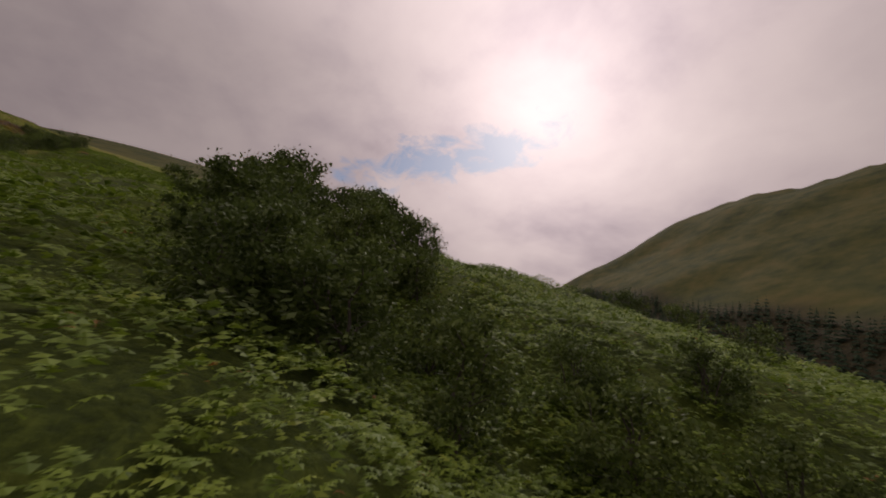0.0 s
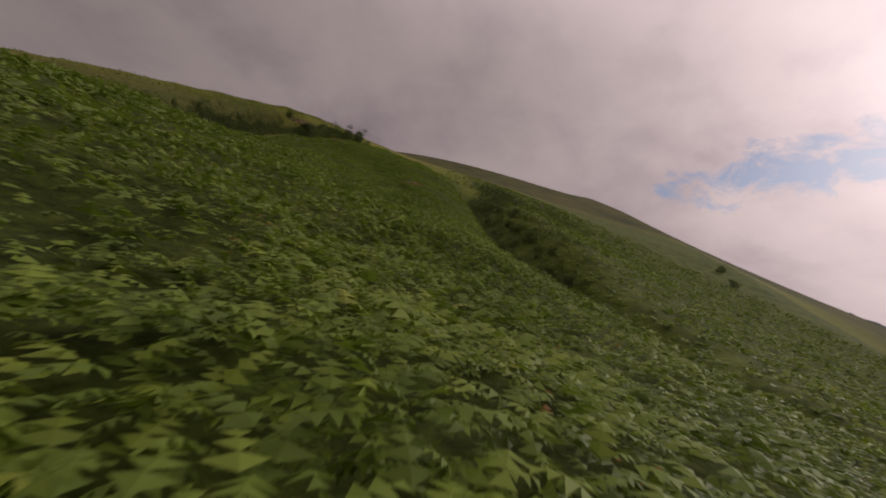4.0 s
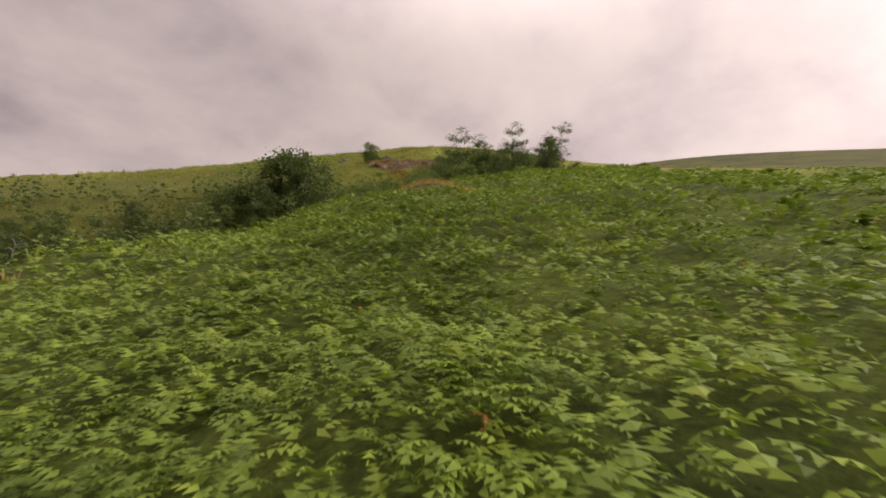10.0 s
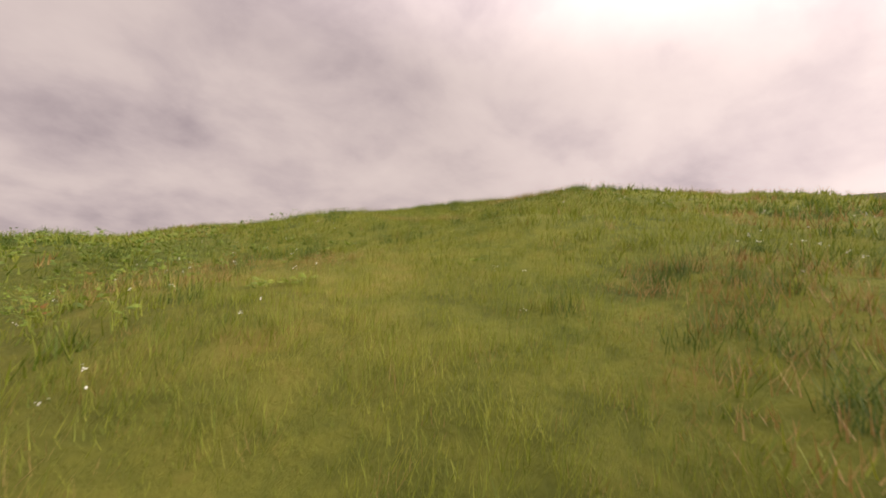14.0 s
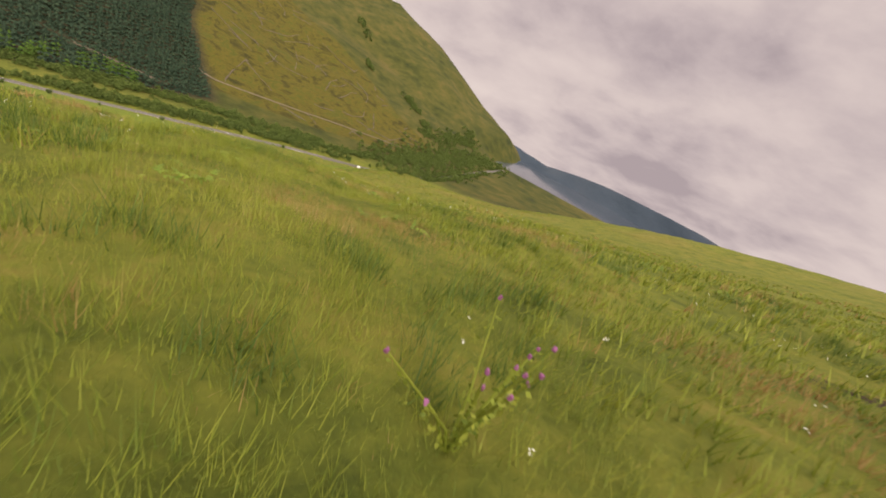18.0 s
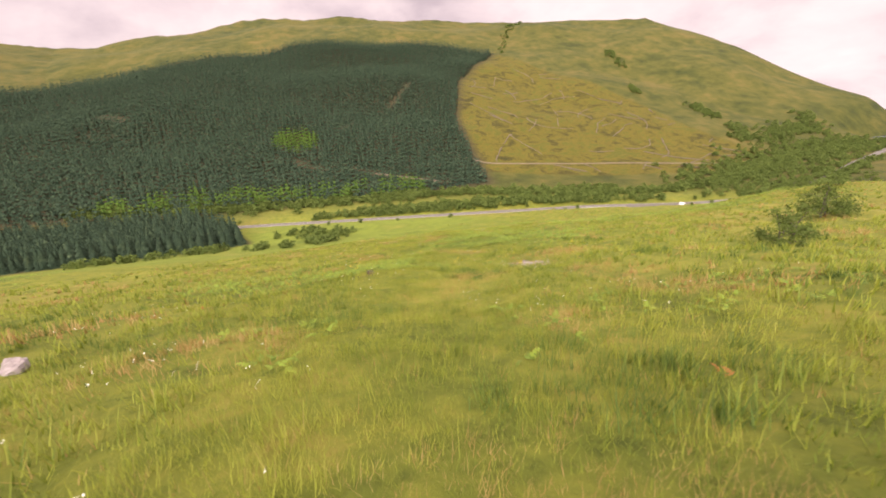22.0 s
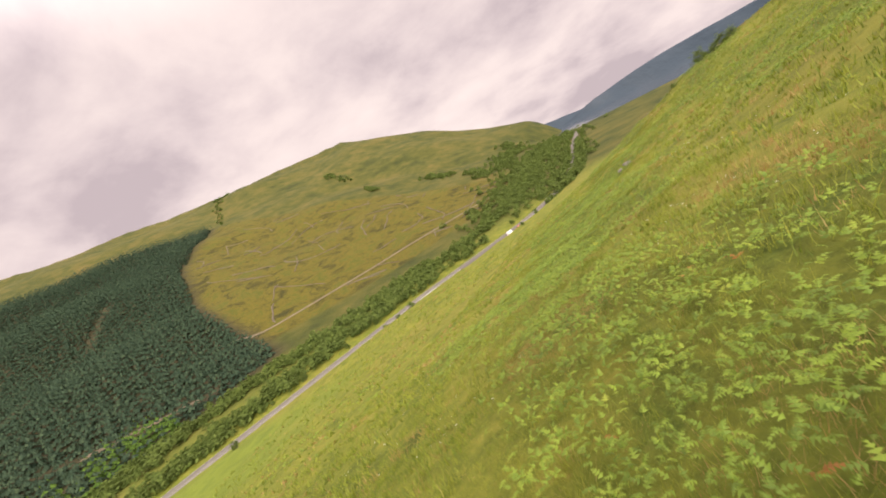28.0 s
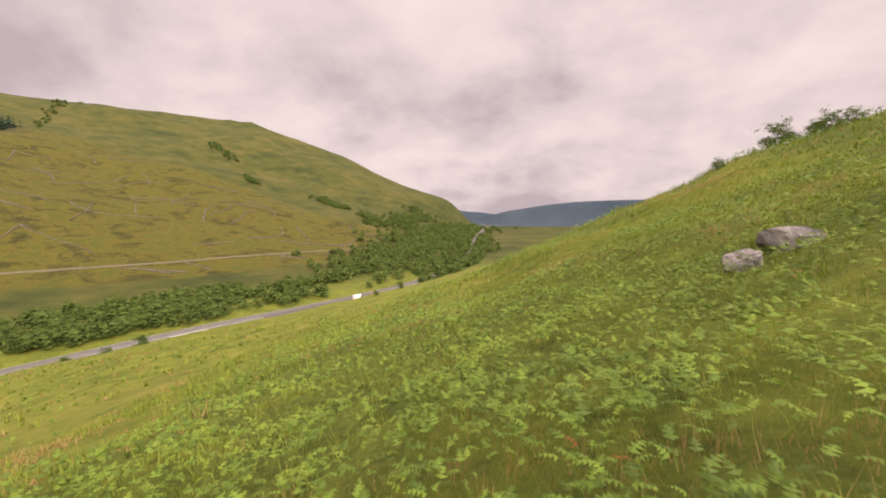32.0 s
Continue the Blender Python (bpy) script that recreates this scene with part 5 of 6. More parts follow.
def build_rocks():
    rng = random.Random(5)
    blocks = [(-4.35, -0.4, 1.25, 0.85, 1.15, 0.15, 30, 8, "pale_rock"), (-3.1, -1.4, 1.25, 0.8, 0.65, 0.05, 75, -6, "pale_rock"), (-3.5, -0.6, 1.5, 1.1, 1.1, 0.1, 10, 5, "dark_rock"), (-3.2, 0.9, 1.3, 0.8, 0.8, 0.05, 10, 5, "dark_rock"),
              (5.2, 6.6, 2.4, 1.3, 0.9, 0.1, 12, 12, "dark_rock"), (3.9, 5.8, 1.7, 1.1, 0.8, 0.1, 40, 6, "dark_rock"), (-2.6, 8.9, 1.8, 1.0, 0.6, 0.05, -15, 8, "rock"), (-4.0, 8.2, 1.4, 0.9, 0.5, 0.05, 20, 5, "rock")]
    for k in range(90):
        u, w = rng.random(), rng.gauss(0, 1)
        big = rng.uniform(0.4, 0.8) if k < 12 else rng.uniform(0.1, 0.34)
        blocks.append((-1.6 + 13.0 * u, -0.4 - 2.6 * u * u + 1.15 * w, big * 1.5, big, big * rng.uniform(0.5, 0.8), rng.uniform(-0.12, 0.0), rng.uniform(-40, 60), rng.uniform(-24, 24), rng.choice(["dark_rock", "dark_rock", "dark_rock", "rock"])))
    outcrop("broken dark bedrock and scree above the gully", 162.5, -248, blocks, 100)
    for foot, top, lift, mat, seed, label in (
        ([(159.2, -247.2), (160.4, -248.6), (162.0, -250.0), (164.2, -251.2)], [(161.8, -244.8), (163.4, -246.2), (165.0, -247.3), (167.0, -248.8)], 0.62, "dark_rock", 1, "broken face of dark bedrock in the bank"),
        ([(165.1, -241.7), (167.1, -243.6)], [(166.1, -240.5), (168.1, -242.4)], 0.5, "dark_rock", 2, "small dark ledge high in the turf"),
        ([(158.9, -237.2), (161.3, -238.5)], [(159.6, -236.2), (162.0, -237.5)], 0.4, "dark_rock", 3, "low dark ledge across the grass"),
        ([(167.2, -250.8), (171.0, -252.4), (174.2, -253.4)], [(168.4, -249.2), (172.0, -250.2), (175.2, -251.4)], 0.28, "dark_rock", 4, "grey bed of rock along the heath"),
        ([(133.0, -279.8), (134.8, -282.0), (136.6, -284.4)], [(134.6, -279.2), (136.2, -281.2), (138.0, -283.2)], 0.42, "dark_rock", 5, "undercut dark face below dry grass"),
    ):
        crag(label, foot, top, lift, mat, seed)
    outcrop("undercut dark ledge with dry grass on top", 135.1, -281.6, [
        (0, 0, 1.5, 0.8, 0.6, -0.1, -48, 4, "dark_rock"), (0.9, -1.1, 1.2, 0.8, 0.6, -0.1, -44, -4, "dark_rock"), (0.45, -0.5, 1.0, 0.7, 0.42, 0.1, -40, 6, "dark_rock"), (1.6, -2.0, 0.9, 0.6, 0.5, -0.1, -50, 3, "dark_rock"), (-0.6, 0.7, 0.9, 0.6, 0.4, 0.0, -46, -5, "dark_rock"), (-0.3, 0.1, 0.5, 0.4, 0.25, -0.3, 10, 0, "pale_rock"),
        (-1.0, 1.1, 1.2, 0.7, 0.45, 0.0, -50, 0, "dark_rock"), (0.4, -1.1, 0.5, 0.4, 0.3, 0.0, 70, 0, "rock")], 130)
    outcrop("pale shattered bedrock and scree in the turf", 70.6, -113.6, [
        (0, 0, 0.6, 0.45, 0.22, 0.0, 20, 5, "pale_rock"), (1.1, -0.9, 0.5, 0.35, 0.2, 0.0, 70, 0, "pale_rock"),
        (-1.1, 0.8, 0.6, 0.4, 0.2, 0.0, -30, 0, "rock"), (0.6, 1.1, 0.4, 0.3, 0.2, 0.0, 0, 0, "pale_rock")]
        + [(rng.gauss(0, 1.1), rng.gauss(0, 0.9), s * 1.3, s, s * 0.6, 0.02, rng.uniform(0, 360), 0, rng.choice(["pale_rock", "rock"])) for s in [rng.uniform(0.1, 0.28) for _ in range(60)]], 150)
    for k, (x, y, s) in enumerate(((70.1, -328.8, 0.6), (71.2, -328.3, 0.5), (69.4, -329.7, 0.45), (71.0, -329.9, 0.3), (72.0, -329.2, 0.42), (68.8, -328.5, 0.3))):
        rock("stone", "pale grey stone in tawny grass", x, y, (s * 1.3, s, s * 0.75), 160 + k, turn=57 * k, group="pale stones on the spur")
    rock("rock_slab", "large pale grey slab lying in the grass", 133.8, -140.8, (2.8, 1.4, 0.8), 171, turn=56, tilt=(0, -9), sink=0.3)
    rock("rock_slab", "small pale slab beside the large one", 133.0, -142.9, (1.2, 0.6, 0.4), 172, turn=50, tilt=(0, -9))
    rock("stone", "pale lichen-grey stone in the grass", 132.9, -152.2, (0.42, 0.32, 0.2), 173, turn=40, sink=0.5)
    rock("stone", "pale broken stone beside bare soil", 78.6, -139.1, (0.9, 0.65, 0.5), 174, turn=10, sink=0.3)
    rock("stone", "pale stone chip in the turf", 79.5, -140.0, (0.45, 0.3, 0.25), 178, turn=80, sink=0.3)
    rock("stone", "brown mossy stone among grass", 68.6, -125.2, (0.7, 0.5, 0.4), 175, "dark_rock", 30)
    rock("boulder", "pale grey boulder standing in the bracken", 6.6, 13.0, (1.57, 1.18, 1.08), 176, "rock", turn=20, sink=0.4)
    rock("boulder", "mossy boulder with a tuft of dry grass", 5.3, 12.6, (1.30, 0.93, 0.74), 177, "rock", 70)
    rock("boulder", "white boulder high on the open slope", 234, -355, (2.6, 1.9, 1.8), 179, turn=0, sink=0.25)
    rng = random.Random(7)
    for k in range(14):
        x, y = rng.uniform(153, 172), rng.uniform(-256, -238)
        if math.hypot(x - 162, y + 248) > 4 and x > 161:
            s = rng.uniform(0.35, 0.8)
            rock("stone", "loose grey stone below the outcrop", x, y, (s * 1.3, s, s * 0.7), 190 + k, rng.choice(["rock", "pale_rock"]), rng.uniform(0, 360), group="loose stones round the outcrop")


# ---- fence posts ----
def build_posts():
    v, f = tube([(0, 0, -0.3), (0.01, 0, 0.4), (0.0, 0.01, 1.1), (0.0, 0.01, 1.13)], [0.05, 0.046, 0.042, 0.02], 9)
    post = tagged(new("fence_post"), "weathered grey wooden fence post in the bracken", "post")
    part("post", mesh_from("post", v, f, [M["old_wood"]], True), post)
    v, f = tube([(0.06, 0, 0.9), (0.075, 0, 0.93), (0.06, 0, 0.96)], [0.006, 0.006, 0.006], 5)
    part("staple", mesh_from("staple", v, f, [M["steel"]]), post)
    stand(post, 104.9, -286.0, 30, 1.60, tilt=4)


# ---- trees and bushes one by one ----
def build_trees():
    alder = make_tree("alder_tree", "dark green alder crowding the gully", 4.6, 3.9, 201, "broad_leaf", stems=3, leaves=4600, size=0.165, limbs=18, bare=0.06, group="alders of the gullies")
    stand(alder, -52, -322, 0, 1.05)
    copies(alder, [(-56, -323.5, 0.85), (-58.2, -325.6, 0.75), (-54, -321, 0.85), (-49.5, -323.6, 1.1), (-47, -321.5, 1.15), (-51.5, -326, 0.95), (-47.6, -326.2, 1.0), (-44, -328.2, 0.95), (-41.5, -331.2, 0.85), (-45.2, -331, 0.75), (-40.5, -328, 0.95), (-42.6, -323.8, 1.25), (-54, -327.4, 0.7), (-48.6, -329.2, 0.65), (-38, -325.6, 1.25), (-36.5, -330.2, 1.0), (-39, -332.6, 0.55), (-31, -328.4, 1.05), (-27, -327.4, 1.1), (-23, -326.6, 1.15), (-34, -325.5, 1.2), (-19.5, -328.5, 1.1), (-22, -331, 0.9), (-12, -330, 0.8), (-27, -330.5, 0.95), (-33, -331.5, 0.75), (-8, -328, 0.8), (-15, -327, 1.2), (-12, -326, 1.3), (-5, -322, 1.0), (-2, -318, 1.0), (-14, -323, 1.1), (130.4, -273.6, 1.15), (131.6, -271.6, 1.0), (128.0, -272.6, 0.75), (126.8, -270.6, 0.8), (130.6, -268.8, 1.0), (173.6, -253.4, 0.8), (133.6, -270.4, 0.9)], 1)
    tall = make_tree("gully_alder", "tall dark alder filling the rocky gully", 9.4, 6.2, 211, "broad_leaf", stems=3, leaves=8000, size=0.2, limbs=27, bare=0.12, group="trees of the rocky gully")
    stand(tall, 157.5, -267, 20, 0.86)
    copies(tall, [(161, -262.6, 0.95), (166, -262, 0.92), (162, -269, 0.88), (168, -268, 0.85), (156, -273, 0.58), (172.5, -264, 0.95), (164, -257.6, 0.78), (171, -257.5, 0.72), (176, -269, 0.75), (180, -260, 0.85), (153, -267.8, 0.7), (128, -259, 0.66), (122, -256.6, 0.7), (115.5, -257.6, 0.72), (108.5, -259.5, 0.75), (101, -262, 0.78), (92.5, -264, 0.75), (84.5, -266.6, 0.75), (66, -271, 0.8), (134.5, -259, 0.55), (170, -273, 0.8), (165, -271, 0.9), (172, -271, 0.9), (60, -270, 0.7), (72, -268, 0.75), (80, -266, 0.7), (95, -262.5, 0.7), (104, -260, 0.7), (112, -257, 0.7), (131, -258, 0.65), (48, -273, 0.7), (175.5, -254.4, 0.6), (110, -252, 0.5), (98, -257, 0.5), (118, -250, 0.5), (76, -264, 0.55), (124, -262, 0.6), (88, -258, 0.5), (105, -255, 0.55), (84, -259, 0.6), (91, -256.6, 0.55), (97, -256, 0.6), (102, -253.6, 0.5), (109, -253, 0.55), (115, -251.4, 0.5), (121, -250, 0.5), (127, -250.6, 0.45), (133, -252.4, 0.5), (87, -253, 0.45), (95, -250.4, 0.5), (104, -248, 0.4), (113, -246.6, 0.4), (76, -262, 0.6), (70, -266, 0.65), (64, -262, 0.55)], 11)
    ash = make_tree("gully_rowan", "tall rowan with light green leaf sprays in the gully", 8.4, 6.4, 212, "rowan_leaf", stems=2, leaves=8500, size=0.24, limbs=26, bare=0.15, group="trees of the rocky gully")
    stand(ash, 161, -264.6, 40, 0.92)
    copies(ash, [(155, -264.6, 0.72), (166, -264.5, 0.98), (159.5, -270, 0.8), (170.5, -261, 0.98), (163.4, -259.2, 0.76), (174, -267, 0.95), (150.5, -266.4, 0.6), (168, -258.6, 0.7), (176, -257.6, 0.62)], 12)
    birch = make_tree("birch_tree", "slender birch with pale bark and light leaves", 5.6, 3.2, 202, "birch_leaf", "birch_bark", 1, 4200, 0.12, 14, 0.25, group="birches of the rocky gully")
    stand(birch, 78, -267, 10)
    copies(birch, [(118, -254, 1.0), (143.6, -258.4, 0.8), (141, -262.5, 0.85), (95, -262, 0.95), (50, -270, 1.0), (128, -258.5, 0.9), (87, -271, 0.7), (137, -261.5, 0.75), (40, -274, 0.9), (72, -262, 0.8), (140, -259.5, 0.85), (138.6, -264.5, 0.7), (145.5, -260.2, 0.9), (134, -263, 0.85), (142.4, -264.6, 0.75), (129.4, -269.6, 0.8)], 2)
    rowan = make_tree("rowan_tree", "bushy rowan with bright green feathery leaves", 4.4, 3.8, 203, "rowan_leaf", stems=2, leaves=6200, size=0.13, limbs=16, bare=0.10, group="rowans of the rocky gully")
    stand(rowan, 160.2, -245.4, 0, 0.88)
    copies(rowan, [(159.4, -245.2, 0.62), (152.5, -270.5, 1.2), (157.6, -259.4, 1.6), (149.3, -268.6, 1.35), (147.2, -259.4, 1.6), (150.6, -261.2, 1.55), (155.4, -262.4, 1.75), (153.4, -257.6, 1.1), (146.4, -264.6, 1.35), (154.6, -266, 1.7), (193, -256, 1.2), (214, -258, 1.3), (234, -263, 1.4), (205, -262, 1.2), (184, -264, 1.5), (138, -266, 0.85), (151.8, -264.8, 1.7), (132, -262, 1.0), (144.5, -266.5, 0.95), (143.5, -259.6, 1.15), (145.6, -258.0, 1.2), (147.0, -256.6, 1.05), (141.6, -257.6, 1.05), (143.8, -256.0, 0.95), (149.4, -257.2, 1.0)], 3)
    bush = make_tree("willow_bush", "low round dark green willow bush", 2.6, 3.2, 204, "broad_leaf", stems=5, leaves=3000, size=0.145, limbs=18, bare=0.02, category="bush", group="bushes on the slope")
    stand(bush, -60.4, -329.3, 0, 0.95)
    copies(bush, [(-57.6, -330.4, 0.85), (-62.6, -331.4, 0.85), (-59.6, -333.6, 0.8), (-45, -358, 1.2), (-38, -360, 1.3), (-28, -364, 1.2), (-56, -346, 0.9), (128, -273.5, 0.7), (131, -271.2, 0.8), (201, -438, 1.5), (110, -262, 1.0), (57, -276, 1.0), (-20, -374, 1.3), (0, -378, 1.2), (20, -376, 1.2), (45, -370, 1.3), (80, -358, 1.1), (5, -384, 1.4), (120, -345, 1.1), (-10, -369, 1.0), (60, -364, 1.2), (100, -350, 1.2), (140, -336, 1.2), (165, -328, 1.2), (185, -322, 1.3), (104, -258, 1.2), (62, -268, 1.2), (68, -270, 1.1), (84, -264, 1.1), (100, -264, 1.0), (124, -262, 1.0), (113, -266, 0.8), (159.6, -246.2, 0.5), (161.0, -244.8, 0.45), (30, -276, 1.2), (20, -274, 1.3), (175, -262, 1.5), (222, -261, 1.3), (200, -257, 1.2), (28, -373, 0.9), (34, -371, 0.7), (38, -374, 1.0), (50, -366, 0.9), (55, -369, 0.7), (66, -361, 0.8), (72, -359, 1.0), (86, -354, 0.9), (92, -355, 0.7), (108, -347, 1.0), (113, -344, 0.8), (128, -340, 1.0), (150, -332, 1.0), (157, -330, 0.8), (175, -325, 1.0), (12, -379, 1.0)], 4)
    small = make_tree("birch_sapling", "thin young birch on the brow of the slope", 2.6, 1.4, 205, "birch_leaf", "birch_bark", 1, 1100, 0.09, 9, 0.2, group="saplings on the brow")
    stand(small, -42.5, -333.2)
    copies(small, [(-41.2, -332.4, 1.1), (-44.2, -332.8, 0.9), (-40.2, -333.4, 0.85), (-46.5, -329.5, 1.3), (-44, -330, 1.4)], 5)
    thorn = make_tree("hawthorn_tree", "wind-shaped dark green hawthorn on the open slope", 3.4, 3.8, 206, "scrub_leaf", stems=2, leaves=4200, size=0.14, limbs=14, bare=0.12, group="hawthorns on the slope")
    stand(thorn, 80.7, -98, 0, 1.05)
    copies(thorn, [(74.1, -70.6, 1.5), (26.6, 55.6, 0.95), (29.5, 54.0, 0.6), (31.5, 55.5, 0.8), (33.5, 55.5, 0.7), (41.5, 45.2, 1.0), (19.8, 53.0, 0.4), (230, -445, 1.2), (46, 60, 1.1)], 6)
    # bushes along the road
    rng = random.Random(8)
    hedge = make_tree("roadside_bush", "green roadside bush beside the glen road", 3.2, 3.6, 207, "scrub_leaf", stems=4, leaves=1500, size=0.26, limbs=12, bare=0.03, category="bush", group="bushes along the road")
    w, places = [Vector(p) for p in ROAD], []
    for a, b in zip(w[2:8], w[3:9]):
        d = (b - a).normalized()
        n = int((b - a).length / 7)
        for k in range(n):
            if rng.random() < 0.45:
                p = a.lerp(b, (k + rng.random()) / n) + Vector((d.y, -d.x)) * rng.choice((-1, -1, 1)) * rng.uniform(7, 12)
                if (p - Vector((-77, 150))).length > 26:
                    places.append((p.x, p.y))
    stand(hedge, *places[0])
    copies(hedge, places[1:] + [(-165, -75, 0.9), (-158, -70, 0.75), (-172, -82, 0.85), (-150, -62, 0.7), (-60, 150), (-54, 163), (-50, 178)], 9, 0.65, 1.25)


def build_thistle():
    """A branching marsh thistle: stems, spiny leaves and small heads."""
    rng = np.random.default_rng(31)
    root = tagged(new("thistle"), "tall green marsh thistle with small purple heads", "plant")
    tops = []
    for k in range(13):
        az, lean = rng.uniform(0, 6.283), rng.uniform(0.15, 0.75)
        h = rng.uniform(0.6, 1.0)
        p = [(0, 0, 0), (0.3 * lean * math.cos(az), 0.3 * lean * math.sin(az), 0.45 * h), (lean * math.cos(az), lean * math.sin(az), h)]
        v, f = tube(p, [0.011, 0.009, 0.005], 5)
        part("stem", mesh_from("stem", v, f, [M["grass"]]), root)
        tops.append(p[2])
        c = np.array([np.array(p[0]) + (np.array(p[2]) - np.array(p[0])) * u for u in np.linspace(0.15, 0.9, 9)])
        v, f = leaf_quads(np.repeat(c, 3, 0) + rng.normal(size=(27, 3)) * 0.02, 0.04, rng, -0.1)
        part("leaves", mesh_from("leaves", v, f, [M["grass"]]), root)
    for p in tops:
        me = rock_mesh(int(rng.integers(1, 99)), (0.03, 0.03, 0.04), "thistle_head", 4, 0.1, 2)
        part("flower_head", me, root, "small purple flower head").matrix_basis = pose(*p)
    stand(root, 174.9, -180.2, 0, 1.35)


# ---- vehicles on the road ----
def prism(profile, half, taper=0.0, low=0.0, bevel=0.05):
    """A closed body from a side profile (along, up), drawn in towards the top by taper per metre above low."""
    bm = bmesh.new()
    rows = []
    for s in (-1, 1):
        rows.append([bm.verts.new((a, s * (half - taper * max(0, u - low)), u)) for a, u in profile])
    bm.faces.new(rows[0])
    bm.faces.new(rows[1][::-1])
    n = len(profile)
    for k in range(n):
        bm.faces.new((rows[0][k], rows[1][k], rows[1][(k + 1) % n], rows[0][(k + 1) % n]))
    bmesh.ops.recalc_face_normals(bm, faces=bm.faces)
    if bevel:
        bmesh.ops.bevel(bm, geom=list(bm.edges), offset=bevel, segments=2, affect="EDGES", clamp_overlap=True)
    me = bpy.data.meshes.new("body")
    bm.to_mesh(me)
    bm.free()
    return me


def slab(corners, thick, mat):
    """A thin plate over four corners, thickened along its normal."""
    p = [Vector(c) for c in corners]
    n = (p[1] - p[0]).cross(p[3] - p[0]).normalized() * thick
    v = p + [q + n for q in p]
    return mesh_from("plate", [tuple(q) for q in v], [(0, 1, 2, 3), (7, 6, 5, 4), (0, 4, 5, 1), (1, 5, 6, 2), (2, 6, 7, 3), (3, 7, 4, 0)], [mat])


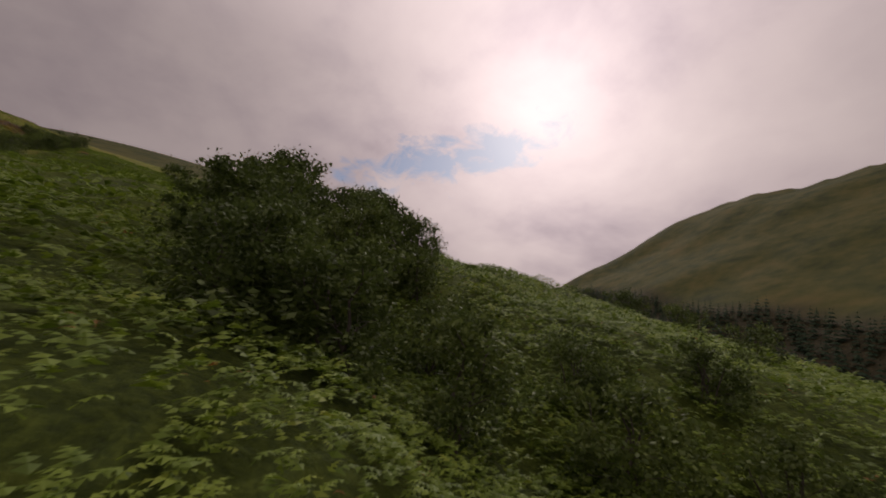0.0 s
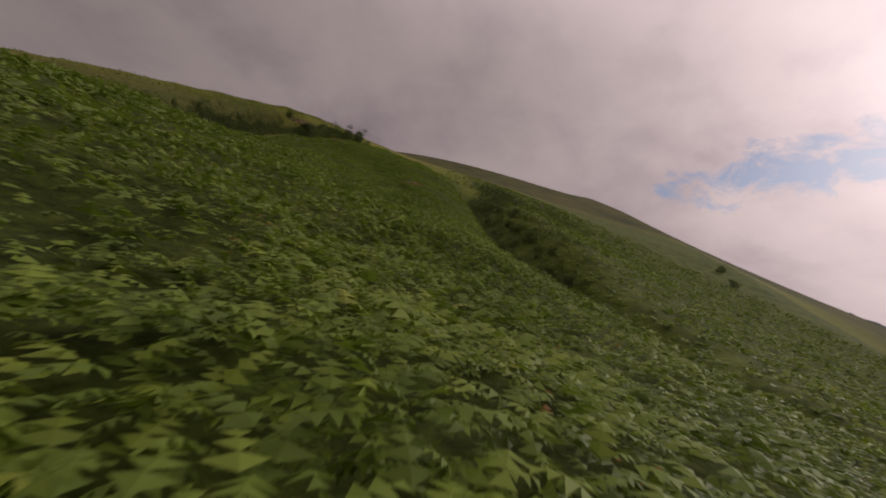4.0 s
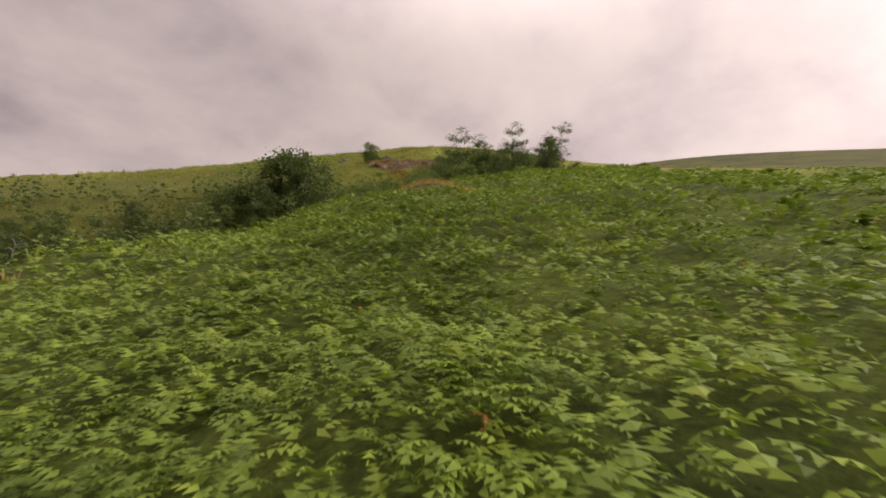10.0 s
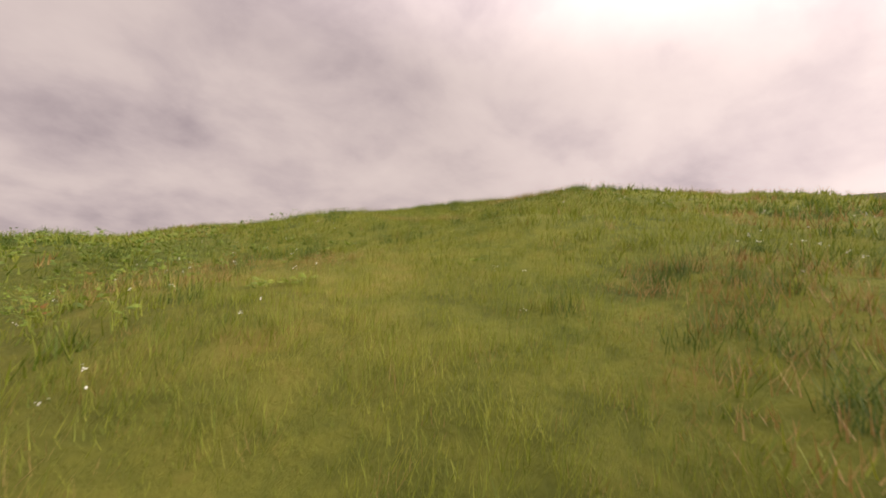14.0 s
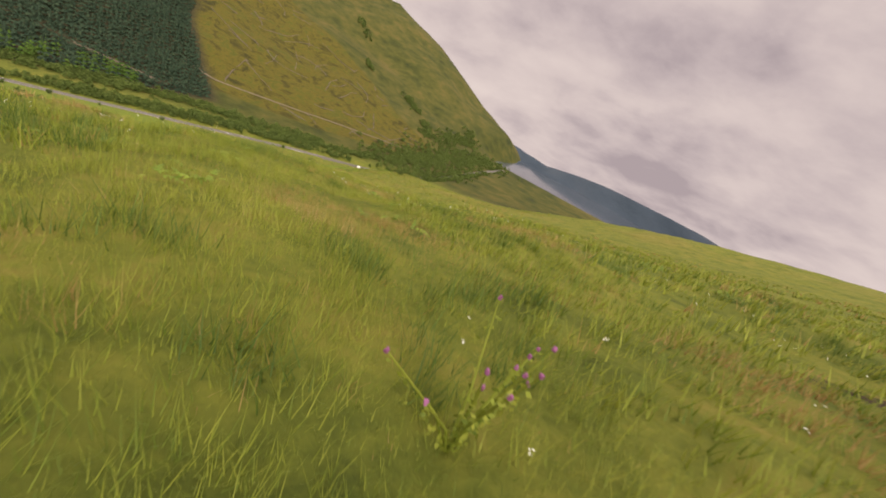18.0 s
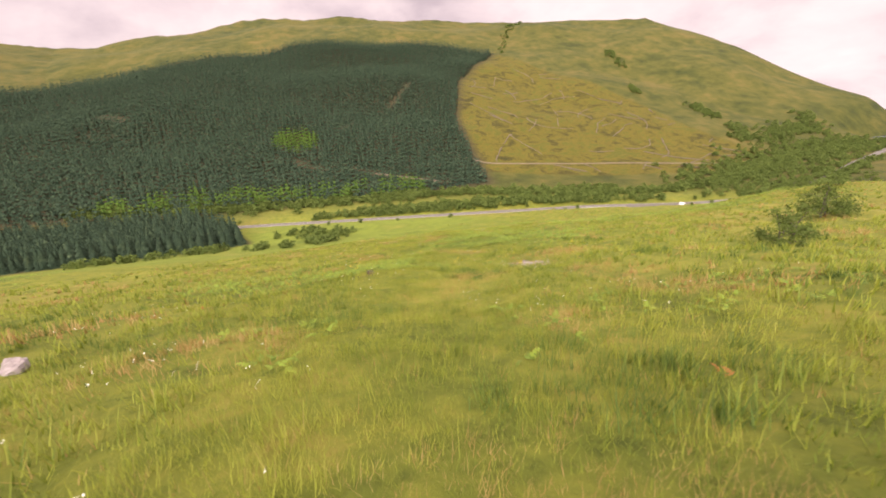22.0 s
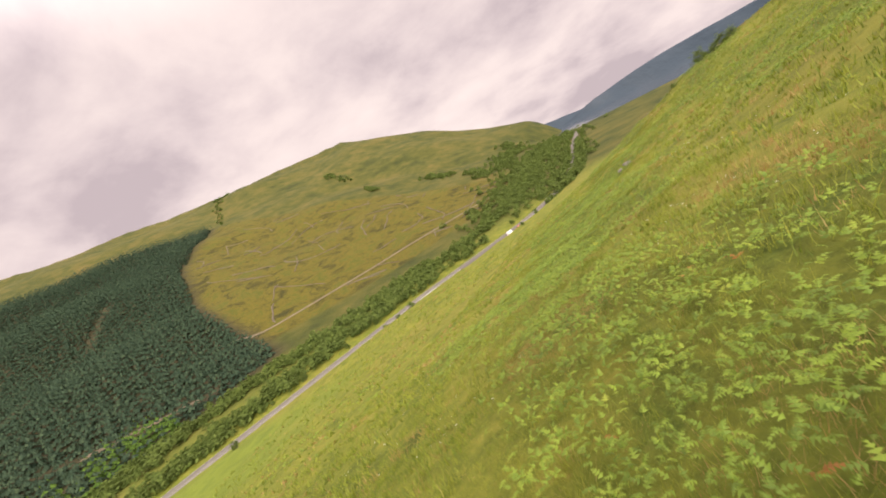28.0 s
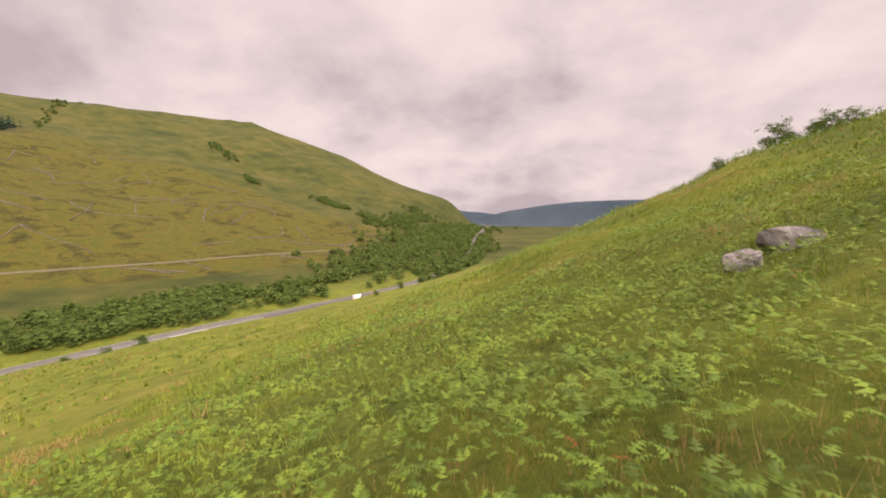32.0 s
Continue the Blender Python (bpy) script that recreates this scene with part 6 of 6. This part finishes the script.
def vehicle(name, label, category, paint, x, y, turn, profile, half, taper, low, sides, screens, axles, radius):
    """Body, side windows (along0, along1, up0, up1), front and rear screens, lights, plates, wheels."""
    root = tagged(new(name), label, category)
    root.matrix_basis = pose(x, y, float(road_z(y)) + 0.27, 0, 0, turn)
    me = prism(profile, half, taper, low)
    me.materials.append(M[paint])
    part("body", me, root)
    for s in (-1, 1):
        for a0, a1, u0, u1 in sides:
            q = [(a, s * (half - taper * max(0, u - low) + 0.004), u) for a, u in ((a0, u0), (a1, u0), (a1 - 0.12, u1), (a0 + 0.06, u1))]
            part("side_window", slab(q if s < 0 else q[::-1], 0.012, M["car_glass"]), root, "dark glass side window")
    for (a0, u0), (a1, u1) in screens:
        w0, w1 = half - taper * max(0, u0 - low) - 0.1, half - taper * max(0, u1 - low) - 0.1
        q = [(a0, -w0, u0), (a0, w0, u0), (a1, w1, u1), (a1, -w1, u1)]
        if a0 < 0:
            q = q[::-1]
        part("windscreen" if a0 > 0 else "rear_window", slab(q, 0.014, M["car_glass"]), root, "dark glass screen")
    front, back = max(a for a, _ in profile), min(a for a, _ in profile)
    for s in (-1, 1):
        part("headlight", slab([(front + 0.004, s * half * 0.72 - 0.16, 0.62), (front + 0.004, s * half * 0.72 + 0.16, 0.62), (front - 0.02, s * half * 0.72 + 0.16, 0.84), (front - 0.02, s * half * 0.72 - 0.16, 0.84)], 0.02, M["lamp_glass"]), root, "clear headlight")
        part("tail_light", slab([(back - 0.004, s * half * 0.8 + 0.09, 0.75), (back - 0.004, s * half * 0.8 - 0.09, 0.75), (back - 0.004, s * half * 0.8 - 0.09, 1.05), (back - 0.004, s * half * 0.8 + 0.09, 1.05)], 0.02, M["red_paint"]), root, "red tail light")
        part("mirror", prism([(axles[0] - 0.25, 1.0), (axles[0] - 0.08, 1.0), (axles[0] - 0.1, 1.2), (axles[0] - 0.25, 1.2)], 0.09, bevel=0.02), root).matrix_basis = pose(0, s * (half + 0.08), 0)
    part("bumper", slab([(front + 0.01, -half * 0.9, 0.3), (front + 0.01, half * 0.9, 0.3), (front + 0.01, half * 0.9, 0.5), (front + 0.01, -half * 0.9, 0.5)], 0.04, M["grey_paint"]), root, "grey bumper")
    part("number_plate", slab([(front + 0.055, -0.26, 0.36), (front + 0.055, 0.26, 0.36), (front + 0.055, 0.26, 0.47), (front + 0.055, -0.26, 0.47)], 0.008, M["white_paint"]), root, "plain white plate")
    for a in axles:
        for s in (-1, 1):
            v, f = tube([(0, -0.1, 0), (0, -0.09, 0), (0, 0.09, 0), (0, 0.1, 0)], [radius * 0.82, radius, radius, radius * 0.82], 20)
            wheel = new("wheel")
            wheel.parent = root
            wheel.matrix_basis = pose(a, s * (half - 0.07), radius)
            part("tyre", mesh_from("tyre", v, f, [M["tyre"]], True), wheel, "black rubber tyre")
            v, f = tube([(0, -0.095, 0), (0, -0.085, 0), (0, 0.085, 0), (0, 0.095, 0)], [0.03, radius * 0.68, radius * 0.68, 0.03], 16)
            part("rim", mesh_from("rim", v, f, [M["steel"]], True), wheel, "steel rim")
    return root


def build_vehicles():
    van = [(-2.5, 0.35), (2.45, 0.35), (2.5, 0.6), (2.42, 0.95), (1.55, 1.15), (0.95, 2.05), (0.7, 2.25), (-2.4, 2.28), (-2.5, 2.1)]
    glass = [(0.15, 1.35, 1.2, 1.85)]
    vehicle("white_van", "white panel van parked in the lay-by", "van", "white_paint", -71.5, 160, 60, van, 0.97, 0.07, 1.1, glass, [((1.56, 1.2), (1.0, 1.98))], (1.55, -1.45), 0.34)
    car = [(-2.0, 0.3), (2.0, 0.3), (2.08, 0.55), (1.95, 0.8), (1.0, 0.95), (0.3, 1.42), (-0.2, 1.48), (-1.35, 1.42), (-1.95, 1.0), (-2.08, 0.6)]
    vehicle("red_car", "red hatchback parked in the lay-by", "car", "red_paint", -67.5, 166, 62, car, 0.87, 0.22, 0.9, [(-0.35, 0.7, 1.0, 1.34), (-1.35, -0.4, 1.0, 1.34)], [((1.0, 0.98), (0.38, 1.38)), ((-1.92, 1.03), (-1.42, 1.38))], (1.25, -1.25), 0.31)


build_rocks()
build_posts()
build_thistle()
build_trees()
build_vehicles()
build_woods()
build_flowers()
build_grass()
build_bracken()
